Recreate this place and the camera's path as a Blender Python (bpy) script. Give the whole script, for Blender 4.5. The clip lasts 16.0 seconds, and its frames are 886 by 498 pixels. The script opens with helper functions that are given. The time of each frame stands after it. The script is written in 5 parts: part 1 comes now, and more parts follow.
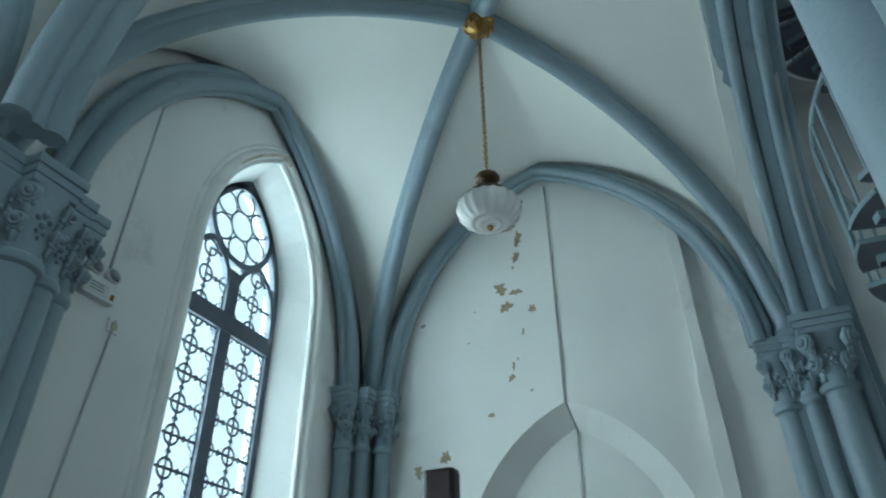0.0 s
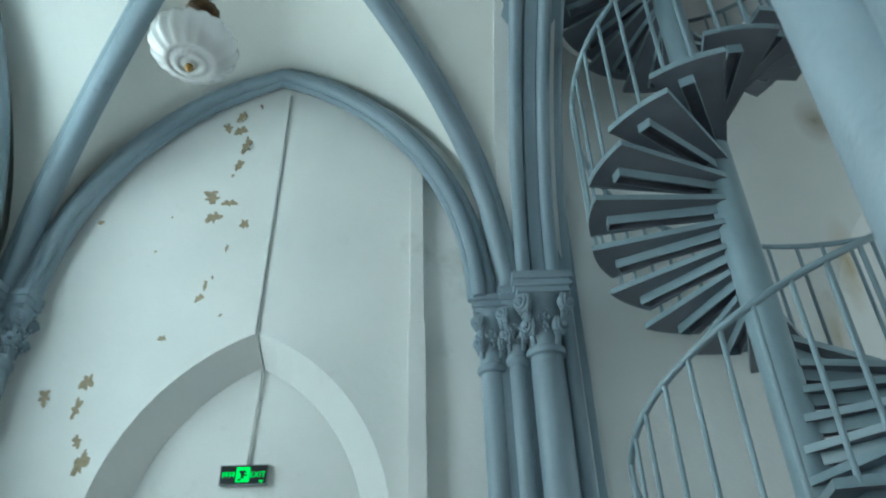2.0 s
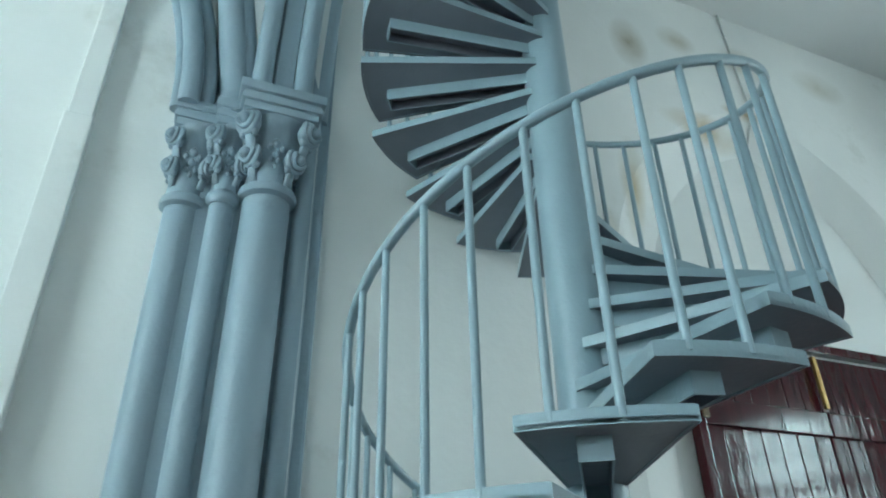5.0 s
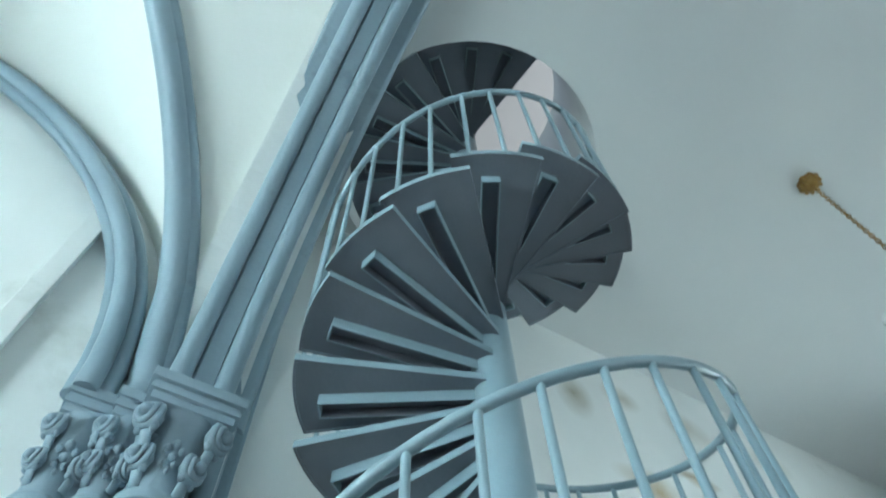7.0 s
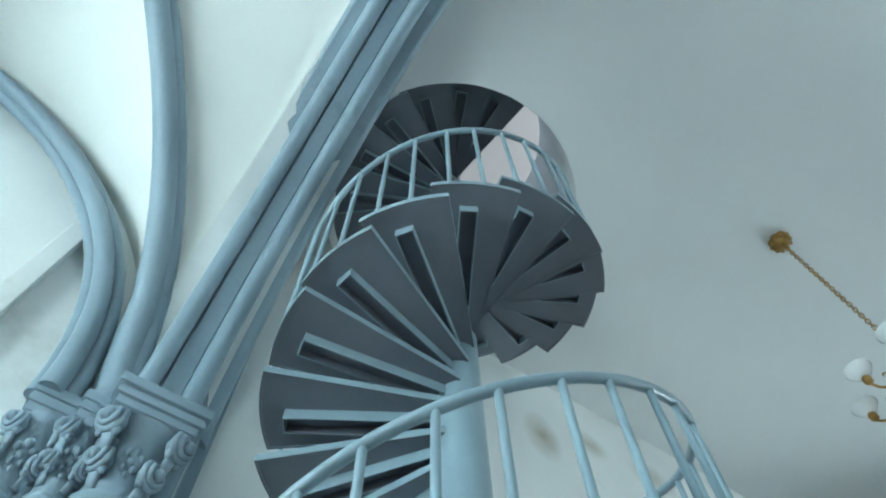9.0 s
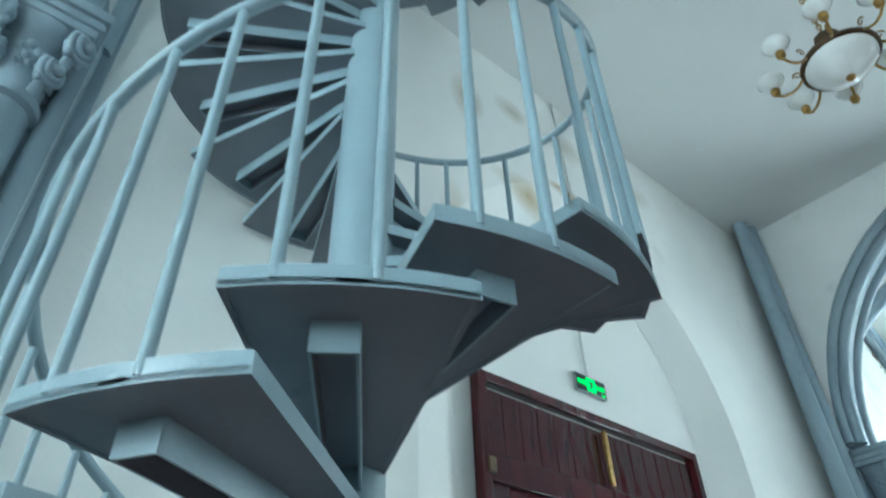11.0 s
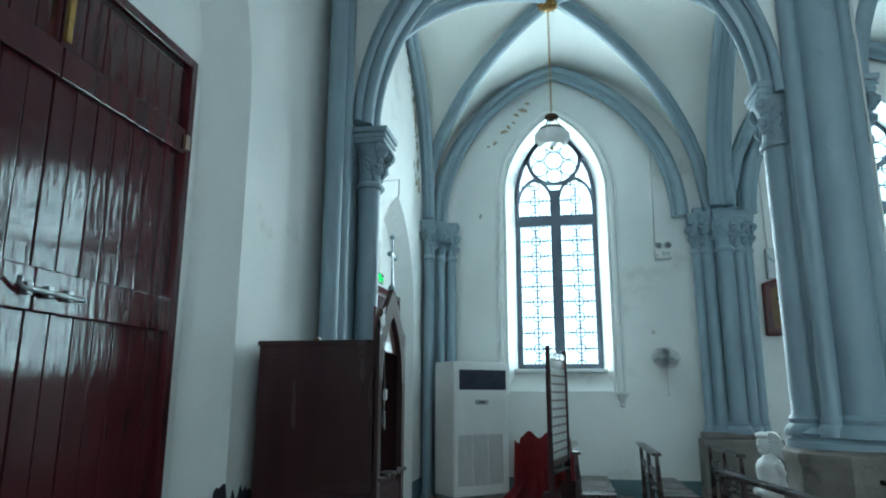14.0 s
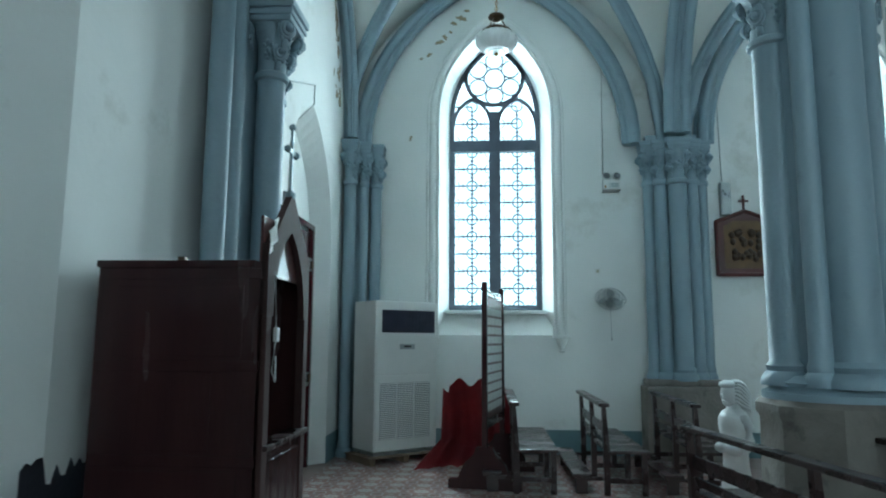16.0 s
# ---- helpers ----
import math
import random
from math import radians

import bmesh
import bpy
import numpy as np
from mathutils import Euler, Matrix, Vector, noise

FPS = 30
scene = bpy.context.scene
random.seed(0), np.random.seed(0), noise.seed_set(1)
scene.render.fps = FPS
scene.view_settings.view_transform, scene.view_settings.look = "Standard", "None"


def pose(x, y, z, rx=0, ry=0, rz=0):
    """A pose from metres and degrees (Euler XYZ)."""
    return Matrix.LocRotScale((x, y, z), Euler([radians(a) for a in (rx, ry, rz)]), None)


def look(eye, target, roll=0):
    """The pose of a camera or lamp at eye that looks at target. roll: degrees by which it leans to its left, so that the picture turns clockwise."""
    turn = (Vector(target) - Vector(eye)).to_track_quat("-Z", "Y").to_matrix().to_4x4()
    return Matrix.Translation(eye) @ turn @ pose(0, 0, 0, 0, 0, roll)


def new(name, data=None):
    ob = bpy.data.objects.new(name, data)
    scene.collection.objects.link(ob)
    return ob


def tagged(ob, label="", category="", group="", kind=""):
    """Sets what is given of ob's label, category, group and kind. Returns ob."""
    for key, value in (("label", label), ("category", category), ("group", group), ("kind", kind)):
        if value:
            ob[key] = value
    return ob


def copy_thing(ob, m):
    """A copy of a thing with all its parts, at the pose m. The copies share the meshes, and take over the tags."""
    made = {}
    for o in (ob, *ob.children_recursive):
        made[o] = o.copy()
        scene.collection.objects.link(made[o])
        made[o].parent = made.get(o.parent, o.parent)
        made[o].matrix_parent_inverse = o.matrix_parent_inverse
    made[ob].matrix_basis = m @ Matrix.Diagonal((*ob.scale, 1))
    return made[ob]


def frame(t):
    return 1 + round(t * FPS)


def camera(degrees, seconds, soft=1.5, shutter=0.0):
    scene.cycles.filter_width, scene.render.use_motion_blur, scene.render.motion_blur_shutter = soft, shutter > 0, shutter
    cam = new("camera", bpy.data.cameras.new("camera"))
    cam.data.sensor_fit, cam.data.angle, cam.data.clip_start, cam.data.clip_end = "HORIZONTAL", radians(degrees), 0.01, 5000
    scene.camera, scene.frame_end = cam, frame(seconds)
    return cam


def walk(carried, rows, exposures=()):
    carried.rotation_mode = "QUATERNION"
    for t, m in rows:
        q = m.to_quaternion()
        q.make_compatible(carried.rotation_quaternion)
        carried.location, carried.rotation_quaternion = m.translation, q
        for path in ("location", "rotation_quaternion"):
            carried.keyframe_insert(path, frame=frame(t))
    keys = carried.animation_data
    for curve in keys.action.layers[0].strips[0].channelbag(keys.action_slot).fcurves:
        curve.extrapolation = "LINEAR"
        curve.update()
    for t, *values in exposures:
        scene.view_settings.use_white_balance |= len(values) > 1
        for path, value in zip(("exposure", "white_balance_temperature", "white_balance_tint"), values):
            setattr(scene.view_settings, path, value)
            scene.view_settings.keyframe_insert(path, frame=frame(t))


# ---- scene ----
cam = camera(67.03, 16.0, soft=1.9, shutter=0.3)
PATH = [
    (0, (-4.956, -6.225, 2.178), (-5.621, -4.685, 3.267), -0.69),
    (0.5, (-4.888, -5.942, 2.19), (-5.412, -4.349, 3.279), -1.02),
    (1, (-4.899, -5.65, 2.159), (-5.185, -4, 3.251), -1.26),
    (1.5, (-4.917, -5.321, 2.166), (-5.002, -3.642, 3.248), -1.44),
    (2, (-4.889, -4.973, 2.134), (-4.87, -3.275, 3.192), -1.64),
    (2.5, (-4.831, -4.608, 2.019), (-4.666, -2.904, 3.053), -1.38),
    (3, (-4.876, -4.344, 1.954), (-4.497, -2.64, 2.928), -1.38),
    (3.5, (-4.67, -3.951, 1.981), (-4.273, -2.227, 2.914), -0.94),
    (3.7, (-4.672, -3.867, 1.986), (-4.228, -2.143, 2.898), -1.15),
    (5.8, (-4.225, -3.024, 2.191), (-3.487, -1.591, 3.375), -1.11),
    (6, (-4.22, -2.971, 2.195), (-3.503, -1.62, 3.484), -1.34),
    (6.5, (-4.222, -2.912, 2.214), (-3.592, -1.82, 3.767), -1.93),
    (7, (-4.195, -2.877, 2.197), (-3.665, -2.031, 3.93), -2.4),
    (7.5, (-4.158, -2.861, 2.179), (-3.701, -2.167, 3.998), -2.77),
    (8, (-4.129, -2.841, 2.149), (-3.698, -2.204, 3.995), -2.65),
    (8.2, (-4.125, -2.838, 2.137), (-3.697, -2.206, 3.986), -2.48),
    (10.3, (-4.052, -2.777, 1.923), (-3.234, -1.767, 3.444), -1.46),
    (10.5, (-4.013, -2.756, 1.907), (-3.138, -1.694, 3.359), -1.75),
    (11, (-3.845, -2.739, 1.865), (-2.812, -1.56, 3.106), -1.77),
    (11.5, (-3.717, -2.746, 1.841), (-2.501, -1.551, 2.886), -1.14),
    (12, (-3.615, -2.835, 1.718), (-2.123, -1.789, 2.543), -0.46),
    (12.5, (-3.419, -2.695, 1.664), (-1.711, -1.914, 2.35), -0.39),
    (13, (-3.198, -2.654, 1.633), (-1.383, -2.06, 2.225), -0.37),
    (13.5, (-2.983, -2.613, 1.638), (-1.093, -2.195, 2.142), -0.15),
    (14, (-2.701, -2.463, 1.631), (-0.776, -2.121, 2.052), 0.11),
    (14.5, (-2.427, -2.38, 1.589), (-0.474, -2.082, 1.898), 0.12),
    (15, (-2.063, -2.353, 1.618), (-0.098, -2.077, 1.868), 0.08),
    (15.5, (-1.719, -2.312, 1.638), (0.252, -2.078, 1.886), 0.22),
    (16, (-1.369, -2.306, 1.602), (0.609, -2.173, 1.868), 0.32),
]
# exposure and white balance of the clip's camera as it adapts
EXPOSURES = [(0, -0.87, 5920, -2), (0.5, -0.8, 5940, -2), (1.5, -0.5, 6050, -2), (2.5, -0.22, 6120, -2), (3.5, -0.05, 6050, -2), (6, 0.45, 6150, -2), (7, 0.5, 5980, -2), (8, 0.5, 5920, -2), (10.5, 0.58, 5920, -2), (11.5, 0.62, 5850, -3), (12, 0.52, 5740, -5), (12.5, 0.32, 5700, -6), (13, 0.12, 5700, -6), (14, -0.14, 5700, -6), (16, -0.34, 5700, -6)]
walk(cam, [(t, look(e, g, r)) for t, e, g, r in PATH], EXPOSURES)

# ---- world and light ----
world = bpy.data.worlds.new("sky")
scene.world = world
world.use_nodes = True
wn = world.node_tree
sky = wn.nodes.new("ShaderNodeTexSky")
sky.sky_type, sky.sun_disc = "NISHITA", False
sky.sun_elevation, sky.sun_rotation = radians(55), radians(200)
sky.air_density, sky.dust_density = 1.0, 3.0
wn.nodes["Background"].inputs[1].default_value = 0.12
wn.links.new(sky.outputs[0], wn.nodes["Background"].inputs[0])
sun_data = bpy.data.lights.new("sun", "SUN")
sun_data.energy, sun_data.angle, sun_data.color = 0.8, radians(12), (1, 0.96, 0.9)
sun = new("sun", sun_data)
sun.matrix_world = pose(0, 0, 30, 35, 0, 20)


def window_lamp(x, y, z, w, h, turn, power):
    """Sky light standing in a window's opening."""
    d = bpy.data.lights.new("window_daylight", "AREA")
    d.shape, d.size, d.size_y, d.energy, d.color = "RECTANGLE", w, h, power, (0.86, 0.96, 1.0)
    ob = new("window_daylight", d)
    ob.matrix_world = pose(x, y, z, 90, 0, turn)
    return ob


LAMP_W = 700


# ---- plan ----
XWS = {-1: 8.69, 1: 8.38}   # side walls' inner face
XW = XWS[1]
XL = XWS[-1]
XA = 4.10          # arcade line
XN = 3.62          # nave face of the arcade walls
B = {-1: 4.65, 1: 5.00}   # length of a bay, left and right
NB = {-1: 5, 1: 4}
Z_CAP = 4.66       # top of the capitals
SPRING = {-1: 4.74, 1: 4.52}   # springing of the aisle vaults
Z_CEIL = 7.45      # nave ceiling
Y_BACK = -20.0
Y_NAVE = -0.03     # nave face of the end wall
Y_R = -0.20        # right aisle face of the end wall
WIN_Y = {-1: -1.87, 1: -2.42}     # middle of the windows
STAIR = (-2.783, -1.06)
STEP_TURN, STEP_RISE = 22.8, 0.1772
STEP_ANGLE, STEP_Z = 237.05, 2.5785   # direction and height of the tread at eye level
TREAD_R = 0.997


# ---- materials ----
def mat(name, rough=0.5, metal=0.0):
    m = bpy.data.materials.new(name)
    m.use_nodes = True
    b = m.node_tree.nodes["Principled BSDF"]
    b.inputs["Roughness"].default_value, b.inputs["Metallic"].default_value = rough, metal
    return m, m.node_tree, b


def painted(name, c1, c2, rough=0.5, big=1.5, fine=40.0, bump=0.15, metal=0.0, dirt=None, dirt_at=0.62, dirt_scale=2.2, rough_var=0.12, stretch=(1, 1, 1)):
    """Two colours mixed by broad noise, fine grain as bump, and optional stains."""
    m, nt, b = mat(name, rough, metal)
    N, L = nt.nodes, nt.links
    co = N.new("ShaderNodeTexCoord")
    mp = N.new("ShaderNodeMapping")
    mp.inputs["Scale"].default_value = stretch
    L.new(co.outputs["Object"], mp.inputs[0])
    n1 = N.new("ShaderNodeTexNoise")
    n1.inputs["Scale"].default_value, n1.inputs["Detail"].default_value = big, 6
    L.new(mp.outputs[0], n1.inputs["Vector"])
    ramp = N.new("ShaderNodeValToRGB")
    ramp.color_ramp.elements[0].position, ramp.color_ramp.elements[1].position = 0.35, 0.68
    ramp.color_ramp.elements[0].color, ramp.color_ramp.elements[1].color = (*c1, 1), (*c2, 1)
    L.new(n1.outputs["Fac"], ramp.inputs[0])
    col = ramp.outputs[0]
    if dirt:
        n3 = N.new("ShaderNodeTexNoise")
        n3.inputs["Scale"].default_value, n3.inputs["Detail"].default_value, n3.inputs["Roughness"].default_value = dirt_scale, 9, 0.65
        L.new(mp.outputs[0], n3.inputs["Vector"])
        r3 = N.new("ShaderNodeValToRGB")
        r3.color_ramp.elements[0].position, r3.color_ramp.elements[1].position = dirt_at, dirt_at + 0.14
        L.new(n3.outputs["Fac"], r3.inputs[0])
        mx = N.new("ShaderNodeMixRGB")
        mx.inputs[2].default_value = (*dirt, 1)
        L.new(r3.outputs[0], mx.inputs[0])
        L.new(col, mx.inputs[1])
        col = mx.outputs[0]
    L.new(col, b.inputs["Base Color"])
    n2 = N.new("ShaderNodeTexNoise")
    n2.inputs["Scale"].default_value, n2.inputs["Detail"].default_value = fine, 5
    L.new(mp.outputs[0], n2.inputs["Vector"])
    bp = N.new("ShaderNodeBump")
    bp.inputs["Strength"].default_value, bp.inputs["Distance"].default_value = bump, 0.02
    L.new(n2.outputs["Fac"], bp.inputs["Height"])
    L.new(bp.outputs[0], b.inputs["Normal"])
    mr = N.new("ShaderNodeMapRange")
    mr.inputs["To Min"].default_value, mr.inputs["To Max"].default_value = max(rough - rough_var, 0.03), min(rough + rough_var, 1)
    L.new(n1.outputs["Fac"], mr.inputs["Value"])
    L.new(mr.outputs[0], b.inputs["Roughness"])
    return m


PLASTER = painted("white_plaster", (0.74, 0.76, 0.745), (0.82, 0.83, 0.81), 0.75, 0.8, 18, 0.12, dirt=(0.58, 0.585, 0.545), dirt_at=0.60, dirt_scale=0.9)
VAULT = painted("vault_plaster", (0.78, 0.80, 0.76), (0.84, 0.85, 0.81), 0.8, 0.6, 14, 0.12)
CEIL = painted("ceiling_plaster", (0.66, 0.68, 0.68), (0.72, 0.74, 0.73), 0.8, 0.5, 14, 0.10)
BLUE = painted("blue_grey_paint", (0.240, 0.318, 0.370), (0.285, 0.362, 0.412), 0.42, 1.3, 30, 0.18, dirt=(0.19, 0.255, 0.29), dirt_at=0.60, dirt_scale=3.0)
# darker steel for undersides and hollows; the shade is in the colour
DARKSTEEL = painted("shaded_steel", (0.165, 0.182, 0.215), (0.205, 0.222, 0.258), 0.5, 2.5, 50, 0.12, dirt=(0.13, 0.15, 0.17), dirt_at=0.6, dirt_scale=5)
STEEL = painted("painted_steel", (0.25, 0.34, 0.385), (0.30, 0.395, 0.44), 0.32, 2.5, 55, 0.12, dirt=(0.30, 0.36, 0.38), dirt_at=0.62, dirt_scale=9.0)
DADO = painted("dado_paint", (0.12, 0.20, 0.225), (0.16, 0.25, 0.275), 0.5, 2.0, 25, 0.2, dirt=(0.05, 0.06, 0.07), dirt_at=0.58)
PEELED = painted("dark_peeled_dado", (0.02, 0.022, 0.032), (0.035, 0.037, 0.05), 0.6, 3, 30, 0.3)
DOORRED = painted("red_lacquered_wood", (0.046, 0.0085, 0.0125), (0.072, 0.013, 0.0175), 0.085, 2.0, 5, 0.14, rough_var=0.05, stretch=(5, 5, 0.9))
DARKWOOD = painted("dark_stained_wood", (0.034, 0.0135, 0.0155), (0.046, 0.019, 0.020), 0.24, 1.2, 10, 0.08, stretch=(4, 4, 0.7))
PEWWOOD = painted("worn_pew_wood", (0.020, 0.0105, 0.011), (0.042, 0.021, 0.020), 0.27, 4.0, 18, 0.2, dirt=(0.075, 0.05, 0.045), dirt_at=0.64, dirt_scale=6)
# dark iron, made paler and bluer to imitate glare from the bright panes
WINFRAME = painted("dark_window_iron", (0.065, 0.08, 0.11), (0.09, 0.11, 0.145), 0.45, 5, 40, 0.2)
BRASS = painted("aged_brass", (0.28, 0.16, 0.05), (0.45, 0.28, 0.09), 0.35, 12, 60, 0.2, metal=0.85)
BRONZE = painted("dark_bronze", (0.07, 0.045, 0.03), (0.14, 0.09, 0.05), 0.4, 12, 60, 0.2, metal=0.7)
WHITEPLASTIC = painted("white_plastic", (0.72, 0.73, 0.71), (0.78, 0.79, 0.77), 0.4, 2, 60, 0.05)
BEIGE = painted("beige_enamel", (0.45, 0.44, 0.33), (0.52, 0.5, 0.38), 0.45, 3, 60, 0.08)
BLACK = painted("black_plastic", (0.012, 0.012, 0.014), (0.02, 0.02, 0.024), 0.35, 4, 60, 0.05)
GRILLE = painted("dark_grille", (0.02, 0.024, 0.05), (0.035, 0.04, 0.075), 0.4, 6, 60, 0.1)
METALGREY = painted("grey_metal", (0.30, 0.32, 0.33), (0.40, 0.42, 0.43), 0.3, 6, 50, 0.1, metal=0.7)
STONE = painted("pier_stone", (0.16, 0.14, 0.125), (0.27, 0.245, 0.22), 0.7, 2.2, 22, 0.5, dirt=(0.07, 0.06, 0.055), dirt_at=0.57, dirt_scale=3)
STATUEWHITE = painted("white_marble", (0.70, 0.71, 0.71), (0.8, 0.81, 0.8), 0.4, 6, 30, 0.1)
REDCLOTH = painted("red_cloth", (0.17, 0.008, 0.014), (0.26, 0.016, 0.022), 0.8, 3, 160, 0.3)
PICFRAME = painted("picture_frame_wood", (0.07, 0.016, 0.016), (0.11, 0.026, 0.024), 0.35, 4, 30, 0.15)
PICGOLD = painted("picture_gold", (0.11, 0.055, 0.02), (0.17, 0.09, 0.03), 0.5, 7, 40, 0.2)
PICDARK = painted("picture_relief", (0.05, 0.03, 0.02), (0.09, 0.055, 0.03), 0.55, 9, 50, 0.3)
PALLET = painted("pallet_wood", (0.18, 0.13, 0.09), (0.28, 0.2, 0.14), 0.7, 4, 40, 0.3)
FLAKE = painted("bare_plaster", (0.30, 0.24, 0.15), (0.46, 0.39, 0.27), 0.9, 14, 60, 0.6, dirt=(0.12, 0.085, 0.05), dirt_at=0.55, dirt_scale=12)
GROUT = painted("floor_grout", (0.10, 0.085, 0.08), (0.15, 0.125, 0.115), 0.6, 4, 40, 0.3)
SCREED = painted("far_floor_tile", (0.22, 0.15, 0.135), (0.32, 0.24, 0.22), 0.4, 3, 30, 0.15)
OPAL = painted("opal_glass", (0.74, 0.75, 0.74), (0.84, 0.85, 0.84), 0.18, 5, 30, 0.05)
CABLE = painted("cable_sleeve", (0.5, 0.52, 0.51), (0.58, 0.6, 0.59), 0.5, 5, 40, 0.05)
# pale yellow that stands for light through a door gap
GAP_LIGHT = painted("gap_light", (0.5, 0.4, 0.26), (0.62, 0.5, 0.34), 0.6, 8, 40, 0.2)
PAPER = painted("paper", (0.6, 0.62, 0.6), (0.68, 0.69, 0.67), 0.8, 6, 60, 0.05)


def tile_material():
    m, nt, b = mat("patterned_floor_tile", 0.3)
    N, L = nt.nodes, nt.links
    co, info = N.new("ShaderNodeTexCoord"), N.new("ShaderNodeObjectInfo")
    # a pale rosette with eight petals in the middle of each tile, quarter rings in its corners
    sep, ang, pet = N.new("ShaderNodeSeparateXYZ"), N.new("ShaderNodeMath"), N.new("ShaderNodeMath")
    L.new(co.outputs["Object"], sep.inputs[0])
    ang.operation = "ARCTAN2"
    L.new(sep.outputs[1], ang.inputs[0])
    L.new(sep.outputs[0], ang.inputs[1])
    eight, size = N.new("ShaderNodeMath"), N.new("ShaderNodeVectorMath")
    eight.operation, eight.inputs[1].default_value = "MULTIPLY", 8.0
    L.new(ang.outputs[0], eight.inputs[0])
    pet.operation = "COSINE"
    L.new(eight.outputs[0], pet.inputs[0])
    swell = N.new("ShaderNodeMath")
    swell.operation, swell.inputs[1].default_value, swell.inputs[2].default_value = "MULTIPLY_ADD", 0.16, 1.0
    L.new(pet.outputs[0], swell.inputs[0])
    size.operation = "LENGTH"
    L.new(co.outputs["Object"], size.inputs[0])
    rad = N.new("ShaderNodeMath")
    rad.operation = "MULTIPLY"
    L.new(size.outputs["Value"], rad.inputs[0])
    L.new(swell.outputs[0], rad.inputs[1])
    unit = N.new("ShaderNodeMath")
    unit.operation, unit.inputs[1].default_value = "MULTIPLY", 4.6
    L.new(rad.outputs[0], unit.inputs[0])
    ramp = N.new("ShaderNodeValToRGB")
    el = ramp.color_ramp.elements
    red, pale, grey = (0.21, 0.095, 0.08, 1), (0.46, 0.45, 0.43, 1), (0.20, 0.19, 0.19, 1)
    el[0].color, el[0].position, el[1].color, el[1].position = grey, 0.05, red, 0.97
    for p, c in ((0.09, pale), (0.17, pale), (0.20, grey), (0.24, pale), (0.34, pale), (0.38, red), (0.55, (0.25, 0.125, 0.10, 1)), (0.66, red), (0.70, pale), (0.76, pale), (0.80, grey), (0.86, red)):
        e = el.new(p)
        e.color = c
    L.new(unit.outputs[0], ramp.inputs[0])
    hue = N.new("ShaderNodeHueSaturation")
    mr = N.new("ShaderNodeMapRange")
    mr.inputs["To Min"].default_value, mr.inputs["To Max"].default_value = 0.75, 1.2
    L.new(info.outputs["Random"], mr.inputs["Value"])
    L.new(mr.outputs[0], hue.inputs["Value"])
    L.new(ramp.outputs[0], hue.inputs["Color"])
    L.new(hue.outputs[0], b.inputs["Base Color"])
    n = N.new("ShaderNodeTexNoise")
    n.inputs["Scale"].default_value = 20
    L.new(co.outputs["Object"], n.inputs["Vector"])
    r2 = N.new("ShaderNodeMapRange")
    r2.inputs["To Min"].default_value, r2.inputs["To Max"].default_value = 0.2, 0.5
    L.new(n.outputs["Fac"], r2.inputs["Value"])
    L.new(r2.outputs[0], b.inputs["Roughness"])
    return m


TILE = tile_material()


def stained_plaster():
    """White plaster with soft brown damp marks at fixed places on the nave's end wall."""
    m = PLASTER.copy()
    m.name = "damp_stained_plaster"
    nt = m.node_tree
    N, L = nt.nodes, nt.links
    b = N["Principled BSDF"]
    col = b.inputs["Base Color"].links[0].from_socket
    co = N.new("ShaderNodeTexCoord")
    nz = N.new("ShaderNodeTexNoise")
    nz.inputs["Scale"].default_value, nz.inputs["Detail"].default_value = 3.5, 8
    L.new(co.outputs["Object"], nz.inputs["Vector"])
    for x, z, sx, sz, c, k in ((-1.13, 6.6, 0.22, 0.32, (0.33, 0.29, 0.21), 0.75), (-0.55, 6.85, 0.25, 0.18, (0.4, 0.36, 0.27), 0.6), (0.25, 6.85, 0.35, 0.22, (0.4, 0.36, 0.27), 0.5), (1.3, 6.9, 0.4, 0.22, (0.45, 0.42, 0.33), 0.5), (-0.42, 5.86, 0.55, 0.16, (0.45, 0.35, 0.2), 0.8), (-1.35, 5.0, 0.16, 0.5, (0.5, 0.42, 0.27), 0.7), (-1.68, 4.3, 0.14, 0.5, (0.55, 0.48, 0.35), 0.6), (0.08, 6.16, 0.30, 0.07, (0.36, 0.26, 0.12), 0.9), (-2.9, 4.6, 0.5, 0.9, (0.62, 0.62, 0.58), 0.5), (2.6, 1.2, 0.6, 0.9, (0.5, 0.5, 0.47), 0.5)):
        mp = N.new("ShaderNodeMapping")
        mp.inputs["Location"].default_value = (-x / sx, 0, -z / sz)
        mp.inputs["Scale"].default_value = (1 / sx, 0, 1 / sz)
        L.new(co.outputs["Object"], mp.inputs[0])
        g = N.new("ShaderNodeTexGradient")
        g.gradient_type = "SPHERICAL"
        L.new(mp.outputs[0], g.inputs[0])
        mu = N.new("ShaderNodeMath")
        mu.operation = "MULTIPLY"
        L.new(g.outputs[1], mu.inputs[0])
        L.new(nz.outputs["Fac"], mu.inputs[1])
        m2 = N.new("ShaderNodeMath")
        m2.operation, m2.use_clamp = "MULTIPLY", True
        m2.inputs[1].default_value = 2.2 * k
        L.new(mu.outputs[0], m2.inputs[0])
        mx = N.new("ShaderNodeMixRGB")
        mx.inputs[2].default_value = (*c, 1)
        L.new(m2.outputs[0], mx.inputs[0])
        L.new(col, mx.inputs[1])
        col = mx.outputs[0]
    L.new(col, b.inputs["Base Color"])
    return m


STAINED = stained_plaster()


def glowing(name, colour, power):
    m, nt, b = mat(name, 0.4)
    b.inputs["Base Color"].default_value = (*[c * 0.3 for c in colour], 1)
    b.inputs["Emission Color"].default_value = (*colour, 1)
    b.inputs["Emission Strength"].default_value = power
    return m


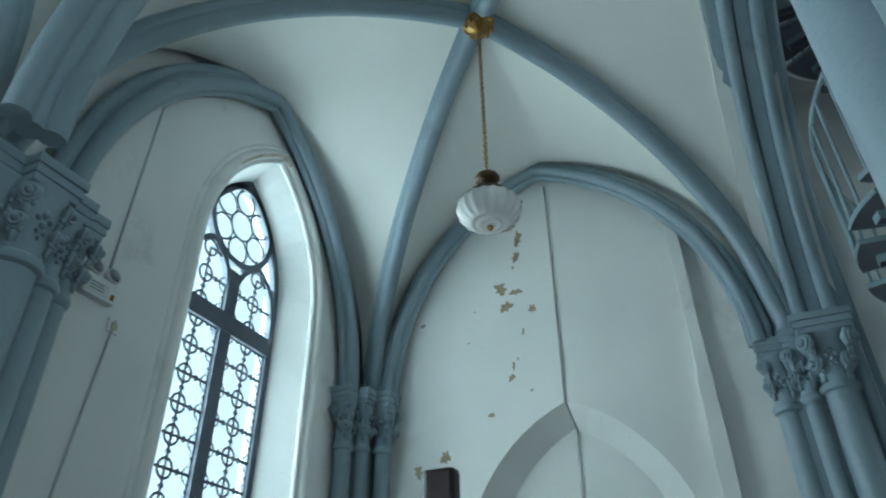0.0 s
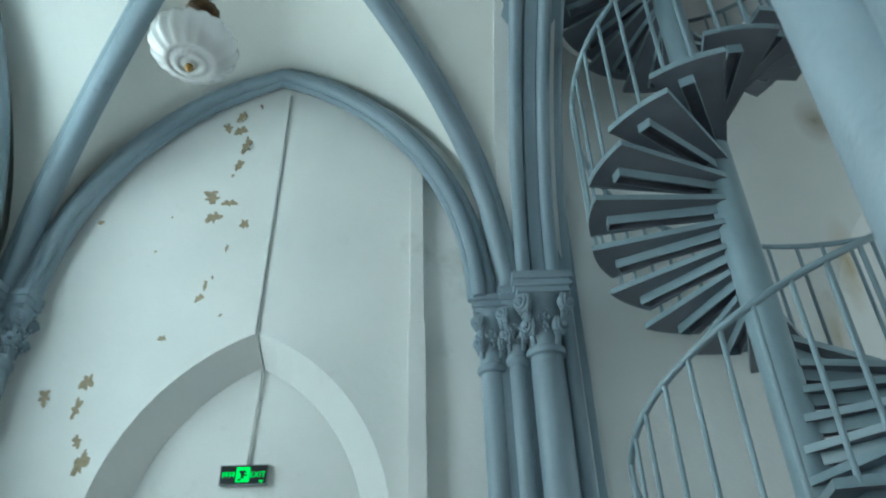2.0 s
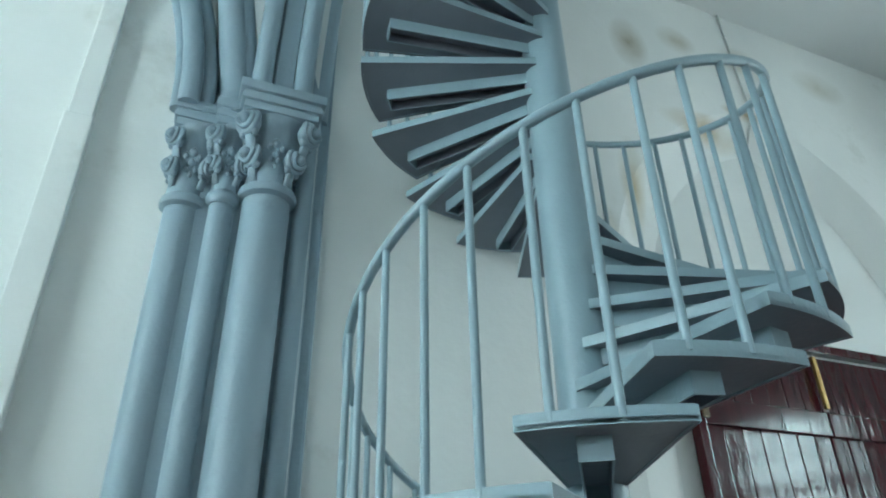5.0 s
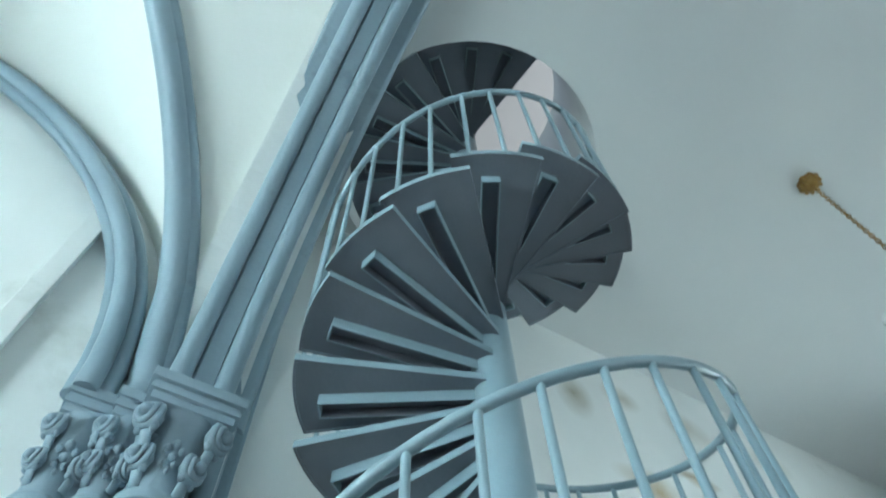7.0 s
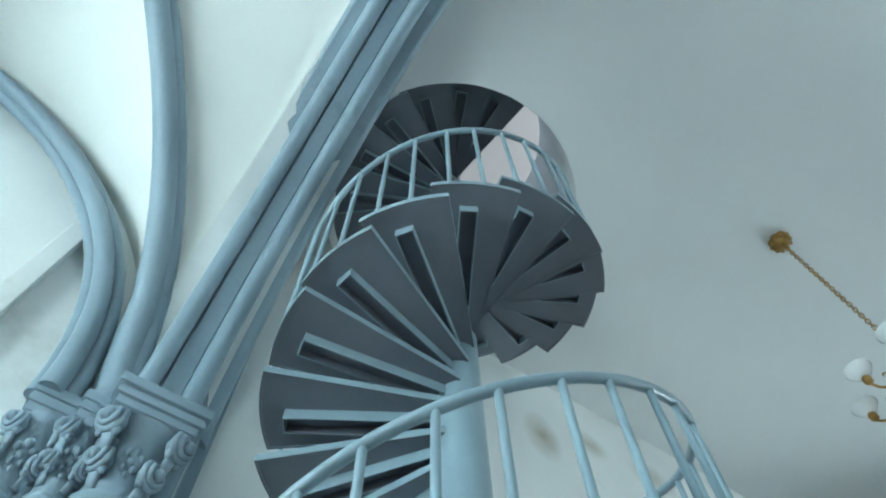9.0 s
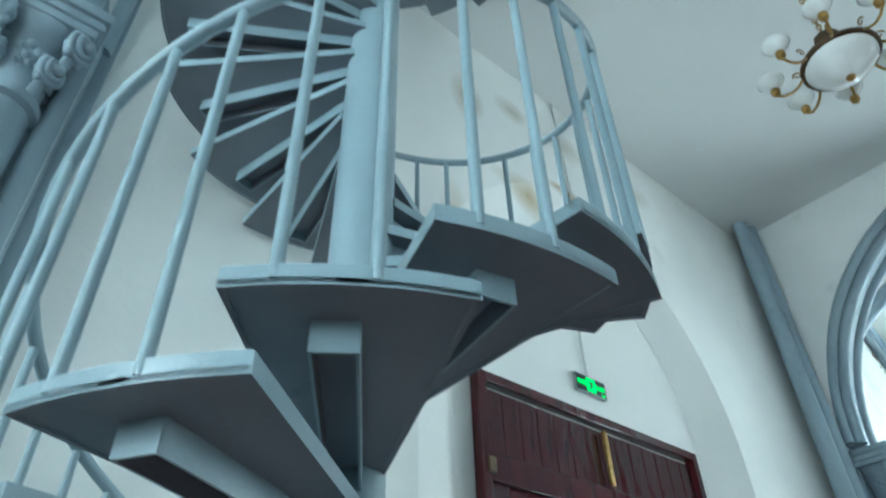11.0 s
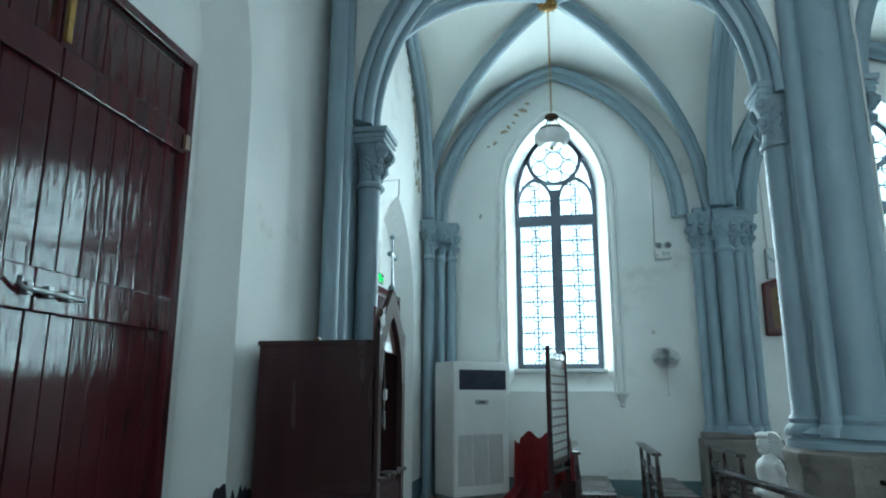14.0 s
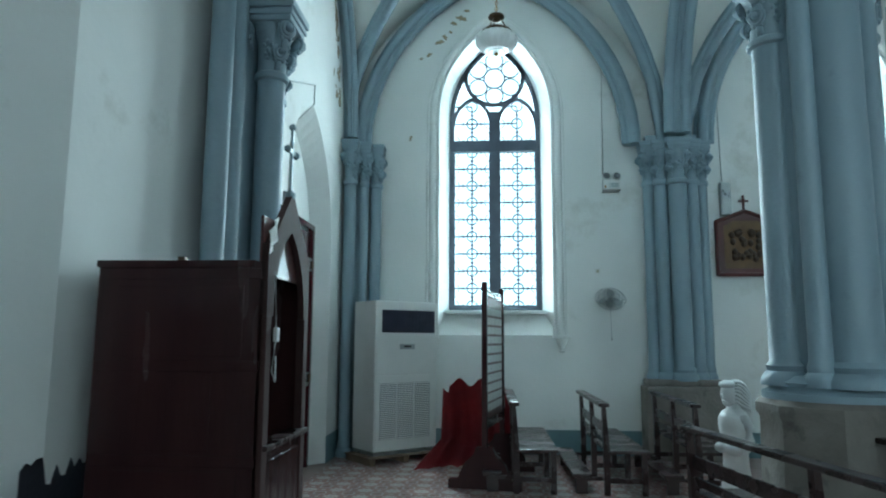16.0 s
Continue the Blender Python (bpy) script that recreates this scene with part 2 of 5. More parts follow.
OUTSIDE = glowing("bright_overcast_sky", (0.86, 0.96, 1.0), 1.7)
# weak glow for a disc added over the stair, no known source
SHAFT_GLOW = glowing("shaft_glow", (1.0, 0.95, 0.96), 0.22)
HOODSTAIN = painted("water_stained_plaster", (0.36, 0.30, 0.20), (0.56, 0.52, 0.43), 0.85, 5, 30, 0.3, dirt=(0.22, 0.16, 0.09), dirt_at=0.55, dirt_scale=6)
GABLEWOOD = painted("worn_reddish_wood", (0.034, 0.013, 0.012), (0.05, 0.02, 0.018), 0.8, 2.5, 14, 0.15, stretch=(4, 4, 0.7))
EXITGREEN = glowing("exit_sign_green", (0.02, 0.95, 0.12), 1.3)


def pane_glass():
    """Pale patterned church glass that scatters the sky behind it."""
    m, nt, b = mat("church_glass", 0.25)
    N, L = nt.nodes, nt.links
    out = N["Material Output"]
    tr, gl, mx = N.new("ShaderNodeBsdfTransparent"), N.new("ShaderNodeBsdfGlossy"), N.new("ShaderNodeMixShader")
    tr.inputs[0].default_value = (0.93, 0.97, 0.98, 1)
    gl.inputs["Roughness"].default_value = 0.12
    mx.inputs[0].default_value = 0.05
    L.new(tr.outputs[0], mx.inputs[1])
    L.new(gl.outputs[0], mx.inputs[2])
    L.new(mx.outputs[0], out.inputs["Surface"])
    return m


GLASS = pane_glass()


# ---- mesh helpers ----
def part(name, bm, material, parent=None, label="", smooth=False):
    me = bpy.data.meshes.new(name)
    bmesh.ops.recalc_face_normals(bm, faces=bm.faces)
    bm.to_mesh(me)
    bm.free()
    if smooth:
        me.polygons.foreach_set("use_smooth", [True] * len(me.polygons))
        if smooth == "edge":
            me.set_sharp_from_angle(angle=radians(38))
    me.materials.append(material)
    ob = new(name, me)
    if parent:
        ob.parent = parent
    if label:
        ob["label"] = label
    return ob


def thing(name, x, y, z, label, category, group="", kind="", turn=0):
    ob = new(name)
    ob.matrix_world = pose(x, y, z, 0, 0, turn)
    return tagged(ob, label, category, group, kind)


def box(bm, x0, x1, y0, y1, z0, z1, bevel=0.0):
    m = Matrix.Translation(((x0 + x1) / 2, (y0 + y1) / 2, (z0 + z1) / 2)) @ Matrix.Diagonal((x1 - x0, y1 - y0, z1 - z0, 1))
    r = bmesh.ops.create_cube(bm, size=1, matrix=m)
    if bevel:
        es = {e for v in r["verts"] for e in v.link_edges}
        bmesh.ops.bevel(bm, geom=list(es), offset=bevel, segments=2, affect="EDGES", profile=0.6)
    return bm


def boxed(*a, **k):
    return box(bmesh.new(), *a, **k)


def sweep(bm, path, ring, ups=None, closed_ends=True, loop=False):
    """Carries a closed ring of (side, up) points along a path. ups: an up direction, one for all or one a point."""
    path = [Vector(p) for p in path]
    rows = []
    n = len(path)
    for i, p in enumerate(path):
        a = path[(i - 1) % n] if loop else path[max(i - 1, 0)]
        c = path[(i + 1) % n] if loop else path[min(i + 1, n - 1)]
        t = (c - a).normalized()
        u = Vector(ups[i] if isinstance(ups, list) else (ups or (0, 0, 1)))
        s = t.cross(u)
        if s.length < 1e-4:
            s = t.cross(Vector((1, 0.01, 0)))
        s.normalize()
        u = s.cross(t).normalized()
        rows.append([bm.verts.new(p + s * q[0] + u * q[1]) for q in ring])
    k = len(ring)
    for i in range(n if loop else n - 1):
        r0, r1 = rows[i], rows[(i + 1) % n]
        for j in range(k):
            bm.faces.new((r0[j], r0[(j + 1) % k], r1[(j + 1) % k], r1[j]))
    if closed_ends and not loop:
        bm.faces.new(rows[0][::-1])
        bm.faces.new(rows[-1])
    return bm


def circle(r, n=10, cx=0.0, cy=0.0):
    return [(cx + r * math.cos(2 * math.pi * i / n), cy + r * math.sin(2 * math.pi * i / n)) for i in range(n)]


def tube(path, r, n=10, bm=None, ups=None, loop=False):
    return sweep(bm or bmesh.new(), path, circle(r, n), ups, loop=loop)


def lathe(profile, n=24, bm=None, cx=0.0, cy=0.0, cz=0.0, squash=1.0, ribs=0, rib=0.0):
    """Turns (radius, z) points about a vertical axis; ribs: flutes round it."""
    bm = bm or bmesh.new()
    rows = []
    for r, z in profile:
        row = []
        for i in range(n):
            a = 2 * math.pi * i / n
            rr = r * (1 + (rib * math.cos(ribs * a) if ribs else 0))
            row.append(bm.verts.new((cx + rr * math.cos(a), cy + squash * rr * math.sin(a), cz + z)))
        rows.append(row)
    for r0, r1 in zip(rows, rows[1:]):
        for i in range(n):
            bm.faces.new((r0[i], r0[(i + 1) % n], r1[(i + 1) % n], r1[i]))
    bm.faces.new(rows[0][::-1])
    bm.faces.new(rows[-1])
    return bm


def pointed(half, rise, n=12):
    """A two-centred pointed arch from the left springing over the apex to the right one, as (u, z)."""
    s = 2 * half
    R = (half * half + rise * rise) / s
    c = -half + R
    end = math.atan2(rise, 0 - c)
    left = []
    for i in range(n + 1):
        a = math.pi + (end - math.pi) * i / n
        left.append((c + R * math.cos(a), R * math.sin(a)))
    left[-1] = (0.0, rise)
    return left + [(-u, z) for u, z in left[-2::-1]]


def prism(outline, put, d0, d1, bm=None):
    """A flat outline (u, z), thick from d0 to d1; put(u, z, d) gives the place."""
    bm = bm or bmesh.new()
    a = [bm.verts.new(put(u, z, d0)) for u, z in outline]
    b = [bm.verts.new(put(u, z, d1)) for u, z in outline]
    n = len(outline)
    bm.faces.new(a[::-1])
    bm.faces.new(b)
    for i in range(n):
        bm.faces.new((a[i], a[(i + 1) % n], b[(i + 1) % n], b[i]))
    return bm


def arched_wall(put, u0, u1, z0, z1, uc, half, spring, rise, sill, d0, d1, inner=None, bm=None):
    """A wall with a pointed opening through it. inner: (half, spring, rise, sill) of the opening on the d1 face (splayed)."""
    bm = bm or bmesh.new()
    ih, isp, iri, isi = inner or (half, spring, rise, sill)
    faces = []
    for d, (h, sp, ri, si) in ((d0, (half, spring, rise, sill)), (d1, (ih, isp, iri, isi))):
        arch = [(uc + u, sp + z) for u, z in pointed(h, ri)]
        hole = [(uc - h, si)] + arch + [(uc + h, si)]
        hv = [bm.verts.new(put(u, z, d)) for u, z in hole]
        top = [bm.verts.new(put(u, z1, d)) for u, _ in hole]
        lo = [bm.verts.new(put(u, z0, d)) for u in (u0, uc - h, uc + h, u1)]
        lt, rt = bm.verts.new(put(u0, z1, d)), bm.verts.new(put(u1, z1, d))
        ls, rs = bm.verts.new(put(u0, si, d)), bm.verts.new(put(u1, si, d))
        for i in range(1, len(hole) - 2):
            bm.faces.new((hv[i], hv[i + 1], top[i + 1], top[i]))
        bm.faces.new((ls, hv[0], hv[1], top[1], lt))
        bm.faces.new((hv[-1], rs, rt, top[-2], hv[-2]))
        if si > z0 + 1e-4:
            bm.faces.new((lo[0], lo[1], hv[0], ls))
            bm.faces.new((lo[1], lo[2], hv[-1], hv[0]))
            bm.faces.new((lo[2], lo[3], rs, hv[-1]))
        faces.append(hv)
    a, b = faces
    m = len(a) if sill > z0 + 1e-4 else len(a) - 1
    for i in range(m):
        j = (i + 1) % len(a)
        bm.faces.new((a[i], a[j], b[j], b[i]))
    bmesh.ops.remove_doubles(bm, verts=bm.verts, dist=1e-5)
    return bm


def structure(name, bm, material, label="", smooth=False):
    return tagged(part(name, bm, material, None, "", smooth), label, "", "", "structure")


# ---- floor, walls, ceilings ----
floor = structure("floor", boxed(-XL - 0.6, XW + 0.6, Y_BACK - 0.6, 0.6, -0.3, -0.012), SCREED, "patterned red and grey tiled church floor")
ZW = 8.2
LN = (-6.36, 1.12, 2.85, 1.62)   # left niche: centre, half width, springing, rise


def put_end(u, z, d):
    return (u, d, z)


structure("wall_end_left", arched_wall(put_end, -XL - 0.5, -XN - 0.2, 0, ZW, LN[0], LN[1], LN[2], LN[3], 0, 0, 0.24, (0.90, 2.85, 1.41, 0)), PLASTER, "white plastered end wall with a pointed door niche")
structure("wall_end_left_return", boxed(-XN - 0.2, -XN - 0.19, -0.15, 0.5, 0, ZW), PLASTER)
structure("wall_end_right_return", boxed(XN + 0.19, XN + 0.2, -0.2, 0.5, 0, ZW), PLASTER)
structure("wall_end_left_back", boxed(-XL - 0.5, -XN - 0.2, 0.245, 0.6, 0, ZW), PLASTER)
structure("wall_end_nave", arched_wall(put_end, -XN - 0.195, XN + 0.195, 0, ZW, 0.17, 1.86, 3.90, 2.28, 0, Y_NAVE, Y_NAVE + 0.19, (1.44, 3.80, 2.03, 0)), STAINED, "white plastered nave end wall with a tall pointed door niche")
structure("wall_end_nave_back", boxed(-XN - 0.195, XN + 0.195, Y_NAVE + 0.195, 0.6, 0, ZW), PLASTER)
structure("wall_end_right", arched_wall(put_end, XN + 0.2, XW + 0.5, 0, ZW, 6.33, 1.12, 2.80, 1.61, 0, Y_R, Y_R + 0.24, (0.90, 2.8, 1.36, 0)), PLASTER, "white plastered end wall with a pointed door niche")
structure("wall_end_right_back", boxed(XN + 0.2, XW + 0.5, Y_R + 0.245, 0.6, 0, ZW), PLASTER)
structure("wall_back", boxed(-XL - 0.5, XW + 0.5, Y_BACK - 0.5, Y_BACK, 0, ZW), PLASTER)

LIFT = {-1: 0.46, 1: 0.0}      # the left windows sit higher
W_HALF, W_SPRING, W_RISE, W_SILL = 0.90, 4.95, 1.49, 1.66     # opening on the room face
I_HALF, I_SPRING, I_RISE, I_SILL = 0.70, 5.0, 1.26, 2.02      # opening at the glass
for side, s in (("left", -1), ("right", 1)):
    for k in range(NB[s]):
        y0 = -B[s] * k
        yc = y0 + WIN_Y[s]

        def put_side(u, z, d, s=s, yc=yc):
            return (s * (XWS[s] + d), yc + u, z)

        bm = arched_wall(put_side, y0 - B[s] - yc, y0 - yc + (0.0 if k else 0.6), 0, ZW, 0, W_HALF, W_SPRING + LIFT[s], W_RISE, W_SILL + LIFT[s], 0, 0.36, (I_HALF, I_SPRING + LIFT[s], I_RISE, I_SILL + LIFT[s]))
        structure("wall_%s_%d" % (side, k + 1), bm, PLASTER, "white plastered aisle wall with a splayed pointed window opening")
        bm = arched_wall(put_side, y0 - B[s] - yc, y0 - yc + (0.0 if k else 0.6), 0, ZW, 0, I_HALF, I_SPRING + LIFT[s], I_RISE, I_SILL + LIFT[s], 0.364, 0.55)
        structure("wall_%s_%d_outer" % (side, k + 1), bm, PLASTER)
        window_lamp(s * (XWS[s] + 0.60), yc, 4.05 + LIFT[s], 1.5, 4.2, 90 * s, LAMP_W * (0.64 if s < 0 else 1.0))
        structure("backdrop", boxed(*sorted((s * (XWS[s] + 1.6), s * (XWS[s] + 1.62))), yc - 2.2, yc + 2.2, 0.5, 8.5), OUTSIDE)
    structure("baseboard_%s" % side, boxed(*(sorted((s * (XWS[s] - 0.012), s * (XWS[s] + 0.01)))), Y_BACK, -0.22 if s > 0 else -0.02, 0, 0.34), DADO, "dark blue-grey painted dado band")
rng = random.Random(3)
ragged = [(1.86, 0.0)] + [(1.86 + 0.04 * i, 0.98 + rng.uniform(-0.06, 0.05) - 0.08 * (i > 4)) for i in range(48)] + [(3.75, 0.0)]
structure("baseboard_nave", prism(ragged, lambda u, z, d: (u, Y_NAVE - d, z), -0.003, 0.004), PEELED, "dark dado paint with a ragged peeled edge")
structure("baseboard_end_right", boxed(7.45, XW - 0.02, Y_R - 0.012, Y_R + 0.01, 0, 0.34), DADO)
structure("baseboard_end_left", boxed(-XL + 0.02, -7.5, -0.012, 0.01, 0, 0.34), DADO)


# vaults of the aisles
def arch_height(u):
    """0 at the springing, 1 at the apex of the vault's pointed profile."""
    half, rise = 1.0, 1.22
    R = (half * half + rise * rise) / (2 * half)
    x = min(abs(u), half)
    d = x - (half - R)
    return math.sqrt(max(R * R - (x + R - half) ** 2, 0)) / rise if R >= half else 0


V_TOP, V_DOME = {-1: 7.34, 1: 7.23}, 0.10
V_FOOT = {-1: 1.05, 1: 1.072}     # how far the vault's feet stand in from its corners
VX = {-1: 6.27, 1: 6.24}


def vault_x(u, s):
    """Across the aisle, from the arcade (u = -1) to the side wall (u = 1)."""
    return s * (VX[s] + (2.14 if s > 0 else 2.06 if u < 0 else 2.30) * u)


def vault_z(u, v, s):
    h = max(arch_height(u * V_FOOT[s]), arch_height(v * V_FOOT[s]))
    return SPRING[s] + (V_TOP[s] - SPRING[s]) * h + V_DOME * (1 - u * u) * (1 - v * v)


for side, s in (("left", -1), ("right", 1)):
    for k in range(NB[s]):
        bm = bmesh.new()
        n = 44
        grid = [[bm.verts.new((vault_x(2 * i / n - 1, s), -B[s] * (k + 0.5) + B[s] / 2 * (2 * j / n - 1), vault_z(2 * i / n - 1, 2 * j / n - 1, s))) for j in range(n + 1)] for i in range(n + 1)]
        for i in range(n):
            for j in range(n):
                bm.faces.new((grid[i][j], grid[i + 1][j], grid[i + 1][j + 1], grid[i][j + 1]))
        structure("ceiling_%s_aisle_%d" % (side, k + 1), bm, VAULT, "white plastered rib vault of the aisle", smooth="edge")
    # unseen slab over the aisle, added to keep sky light from leaking in
    structure("ceiling_%s_roof" % side, boxed(*sorted((s * XN, s * (XWS[s] + 0.5))), Y_BACK - 0.5, 0.6, ZW, ZW + 0.2), CEIL)

# nave ceiling with the round hole of the stair
HOLE_R = 1.10
bm = bmesh.new()
nn = 48
ANG = [2 * math.pi * i / nn for i in range(nn)]
for cx, cy in ((-XA, 0.1), (-XA, -2.6), (-1.2, 0.1), (-1.2, -2.6)):
    a = math.atan2(cy - STAIR[1], cx - STAIR[0]) % (2 * math.pi)
    ANG[min(range(nn), key=lambda i: abs(ANG[i] - a))] = a
ring = [bm.verts.new((STAIR[0] + HOLE_R * math.cos(a), STAIR[1] + HOLE_R * math.sin(a), Z_CEIL)) for a in ANG]


def square_edge(a):
    """Where a ray from the stair's axis meets the rim of the ceiling field round the hole."""
    x0, x1, y0, y1 = -XA - STAIR[0], -1.2 - STAIR[0], -2.6 - STAIR[1], 0.1 - STAIR[1]
    c, si = math.cos(a), math.sin(a)
    t = min((x1 if c > 0 else x0) / c if abs(c) > 1e-6 else 1e9, (y1 if si > 0 else y0) / si if abs(si) > 1e-6 else 1e9)
    return STAIR[0] + c * t, STAIR[1] + si * t


bm.edges.ensure_lookup_table()
outer = [bm.verts.new((*square_edge(a), Z_CEIL)) for a in ANG]
for i in range(nn):
    bm.faces.new((ring[i], ring[(i + 1) % nn], outer[(i + 1) % nn], outer[i]))
structure("ceiling_nave_stair_field", bm, CEIL)
bm = bmesh.new()
box(bm, -1.2, XA, -2.6, 0.1, Z_CEIL, Z_CEIL + 0.1)
box(bm, -XA, XA, Y_BACK, -2.6, Z_CEIL, Z_CEIL + 0.1)
structure("ceiling_nave", bm, CEIL, "flat pale grey plastered nave ceiling")
bm = bmesh.new()
for i in range(nn):
    a0, a1 = 2 * math.pi * i / nn, 2 * math.pi * (i + 1) / nn
    vs = [bm.verts.new((STAIR[0] + HOLE_R * math.cos(a), STAIR[1] + HOLE_R * math.sin(a), z)) for a, z in ((a0, Z_CEIL), (a1, Z_CEIL), (a1, Z_CEIL + 2.2), (a0, Z_CEIL + 2.2))]
    bm.faces.new(vs)
bmesh.ops.remove_doubles(bm, verts=bm.verts, dist=1e-5)
structure("wall_stair_shaft", bm, PLASTER, "round plastered shaft above the ceiling", smooth=True)

# glowing disc added above the shaft to brighten its wall
structure("backdrop", lathe([(1.6, 0.0), (1.6, 0.02)], 24, None, STAIR[0], STAIR[1], Z_CEIL + 3.0), SHAFT_GLOW, "added glowing disc that brightens the stair shaft from above")

# arcade walls over the nave arches
A_RISE = 2.47
for side, s in (("left", -1), ("right", 1)):
    for k in range(NB[s]):
        yc = -B[s] * (k + 0.5)

        def put_arc(u, z, d, s=s, yc=yc):
            return (s * d, yc + u, z)

        bm = arched_wall(put_arc, -B[s] / 2, B[s] / 2, Z_CAP, ZW, 0, B[s] / 2 - (0.14 if s < 0 else 0.33), Z_CAP, A_RISE + (0.16 if s < 0 else 0), Z_CAP, XA - 0.26, XA + 0.26)
        structure("wall_arcade_%s_%d" % (side, k + 1), bm, PLASTER, "white plastered arcade wall above a pointed arch")


# ---- columns ----
def place(ob, x, y, z, rz=0.0):
    ob.matrix_basis = pose(x, y, z, 0, 0, rz)
    return ob


CACHE = {}


def shared(key, make, material, name, parent, x, y, z, rz=0.0, smooth=False, label=""):
    """A part on a mesh that alike parts share."""
    if key not in CACHE:
        ob = part(name, make(), material, parent, label, smooth)
        CACHE[key] = ob.data
    else:
        ob = new(name, CACHE[key])
        ob.parent = parent
        if label:
            ob["label"] = label
    return place(ob, x, y, z, rz)


def shaft_mesh(r, z0, z1, foot=True):
    prof = [(r, z0), (r, z1)]
    if foot:
        prof = [(r * 1.45, z0), (r * 1.45, z0 + 0.05), (r * 1.3, z0 + 0.09), (r * 1.12, z0 + 0.11), (r * 1.2, z0 + 0.15), (r, z0 + 0.19)] + [(r * (1 + 0.006 * math.sin(i * 2.1)), z0 + 0.19 + (z1 - z0 - 0.19) * i / 8) for i in range(1, 9)]
    return lathe(prof, 22)


def curl(size):
    """A crocket that looks along +x: a ball in a curled lip on a folded leaf."""
    bm = bmesh.new()

    def blob(x, y, z, rx, ry, rz, sub=2):
        bmesh.ops.create_icosphere(bm, subdivisions=sub, radius=1.0, matrix=Matrix.Translation((x * size, y * size, z * size)) @ Matrix.Diagonal((rx * size, ry * size, rz * size, 1)))

    blob(0.44, 0, 0.02, 0.22, 0.21, 0.21)
    for out, rad, thick in ((0.36, 0.30, 0.10), (0.20, 0.40, 0.12)):
        lip = []
        for i in range(20):
            a = 2 * math.pi * i / 20
            lip.append((out * size + 0.05 * size * math.cos(2 * a + 0.6), rad * size * math.cos(a), 0.02 * size + rad * size * math.sin(a)))
        sweep(bm, lip, circle(thick * size, 7), (1, 0, 0), loop=True)
    blob(0.10, 0, 0.0, 0.34, 0.40, 0.40)
    for sg in (-1, 1):
        blob(0.10, sg * 0.24, -0.40, 0.15, 0.15, 0.20, 1)
    sweep(bm, [(-0.1 * size, 0, -1.0 * size), (0.0, 0, -0.6 * size), (0.12 * size, 0, -0.2 * size)], [(0.2 * size * math.cos(t), 0.12 * size * math.sin(t)) for t in [k * math.pi / 4 for k in range(8)]], (1, 0, 0.1))
    return bm


def bell_mesh(r, half):
    z = -0.66
    prof = [(r * 1.02, z), (r * 1.22, z + 0.015), (r * 1.26, z + 0.04), (r * 1.2, z + 0.065), (r * 1.02, z + 0.08), (r * 1.0, z + 0.2), (r * 1.08, z + 0.32), (r * 1.25, z + 0.42), (min(r * 1.6, half * 1.0), z + 0.5)]
    bm = lathe(prof, 20)
    for k, (h, z0, z1) in enumerate(((half * 0.86, -0.17, -0.12), (half * 0.94, -0.122, -0.085), (half * 0.9, -0.087, -0.06), (half, -0.062, 0.0))):
        box(bm, -h, h, -h, h, z0, z1, 0.006)
    return bm


def leaf_spray(r):
    """Low acanthus relief on the bell."""
    bm = bmesh.new()
    for dx, dz, s in ((0, 0.0, 1.0), (-0.035, -0.03, 0.7), (0.035, -0.03, 0.7), (0, -0.07, 0.8), (-0.02, -0.11, 0.6), (0.02, -0.11, 0.6), (0, -0.15, 0.5)):
        lathe([(0.004, -0.03 * s), (0.022 * s, -0.012 * s), (0.024 * s, 0.008 * s), (0.006, 0.03 * s)], 7, bm, r * 1.07, dx, dz)
    return bm


def capital(parent, x, y, z, r, half, faces=(0, 90, 180, 270), corners=True):
    cap = shared(("cap", r, half), lambda: bell_mesh(r, half), BLUE, "capital", parent, x, y, z, 0, "edge", "carved leaf capital in blue-grey paint")
    for a in faces:
        big = 0.16 if half > 0.2 else 0.125
        if corners:
            for da in (-45, 45):
                if (a + da) % 360 in [(b + 45) % 360 for b in faces] + [(b - 45) % 360 for b in faces]:
                    c = radians(a + da)
                    key = (round(x, 3), round(y, 3), (a + da) % 360)
                    if (cap.name, key) in CACHE:
                        continue
                    CACHE[(cap.name, key)] = True
                    shared(("curl", big), lambda: curl(big), BLUE, "crocket", cap, (half * 0.80 + 0.015) * math.cos(c), (half * 0.80 + 0.015) * math.sin(c), -0.25, a + da, True)
        c = radians(a)
        low = big * 0.92
        shared(("curl", low), lambda: curl(low), BLUE, "crocket", cap, (r + 0.012) * math.cos(c + 0.7), (r + 0.012) * math.sin(c + 0.7), -0.43, a + 40, True)
        shared(("spray", r), lambda: leaf_spray(r), BLUE, "leaf_relief", cap, 0, 0, -0.33, a, True)
    return cap


def shaft(parent, x, y, r, z0, z1, foot=True, name="shaft"):
    return shared(("shaft", r, z0, z1, foot), lambda: shaft_mesh(r, z0, z1, foot), BLUE, name, parent, x, y, 0, 0, "edge")


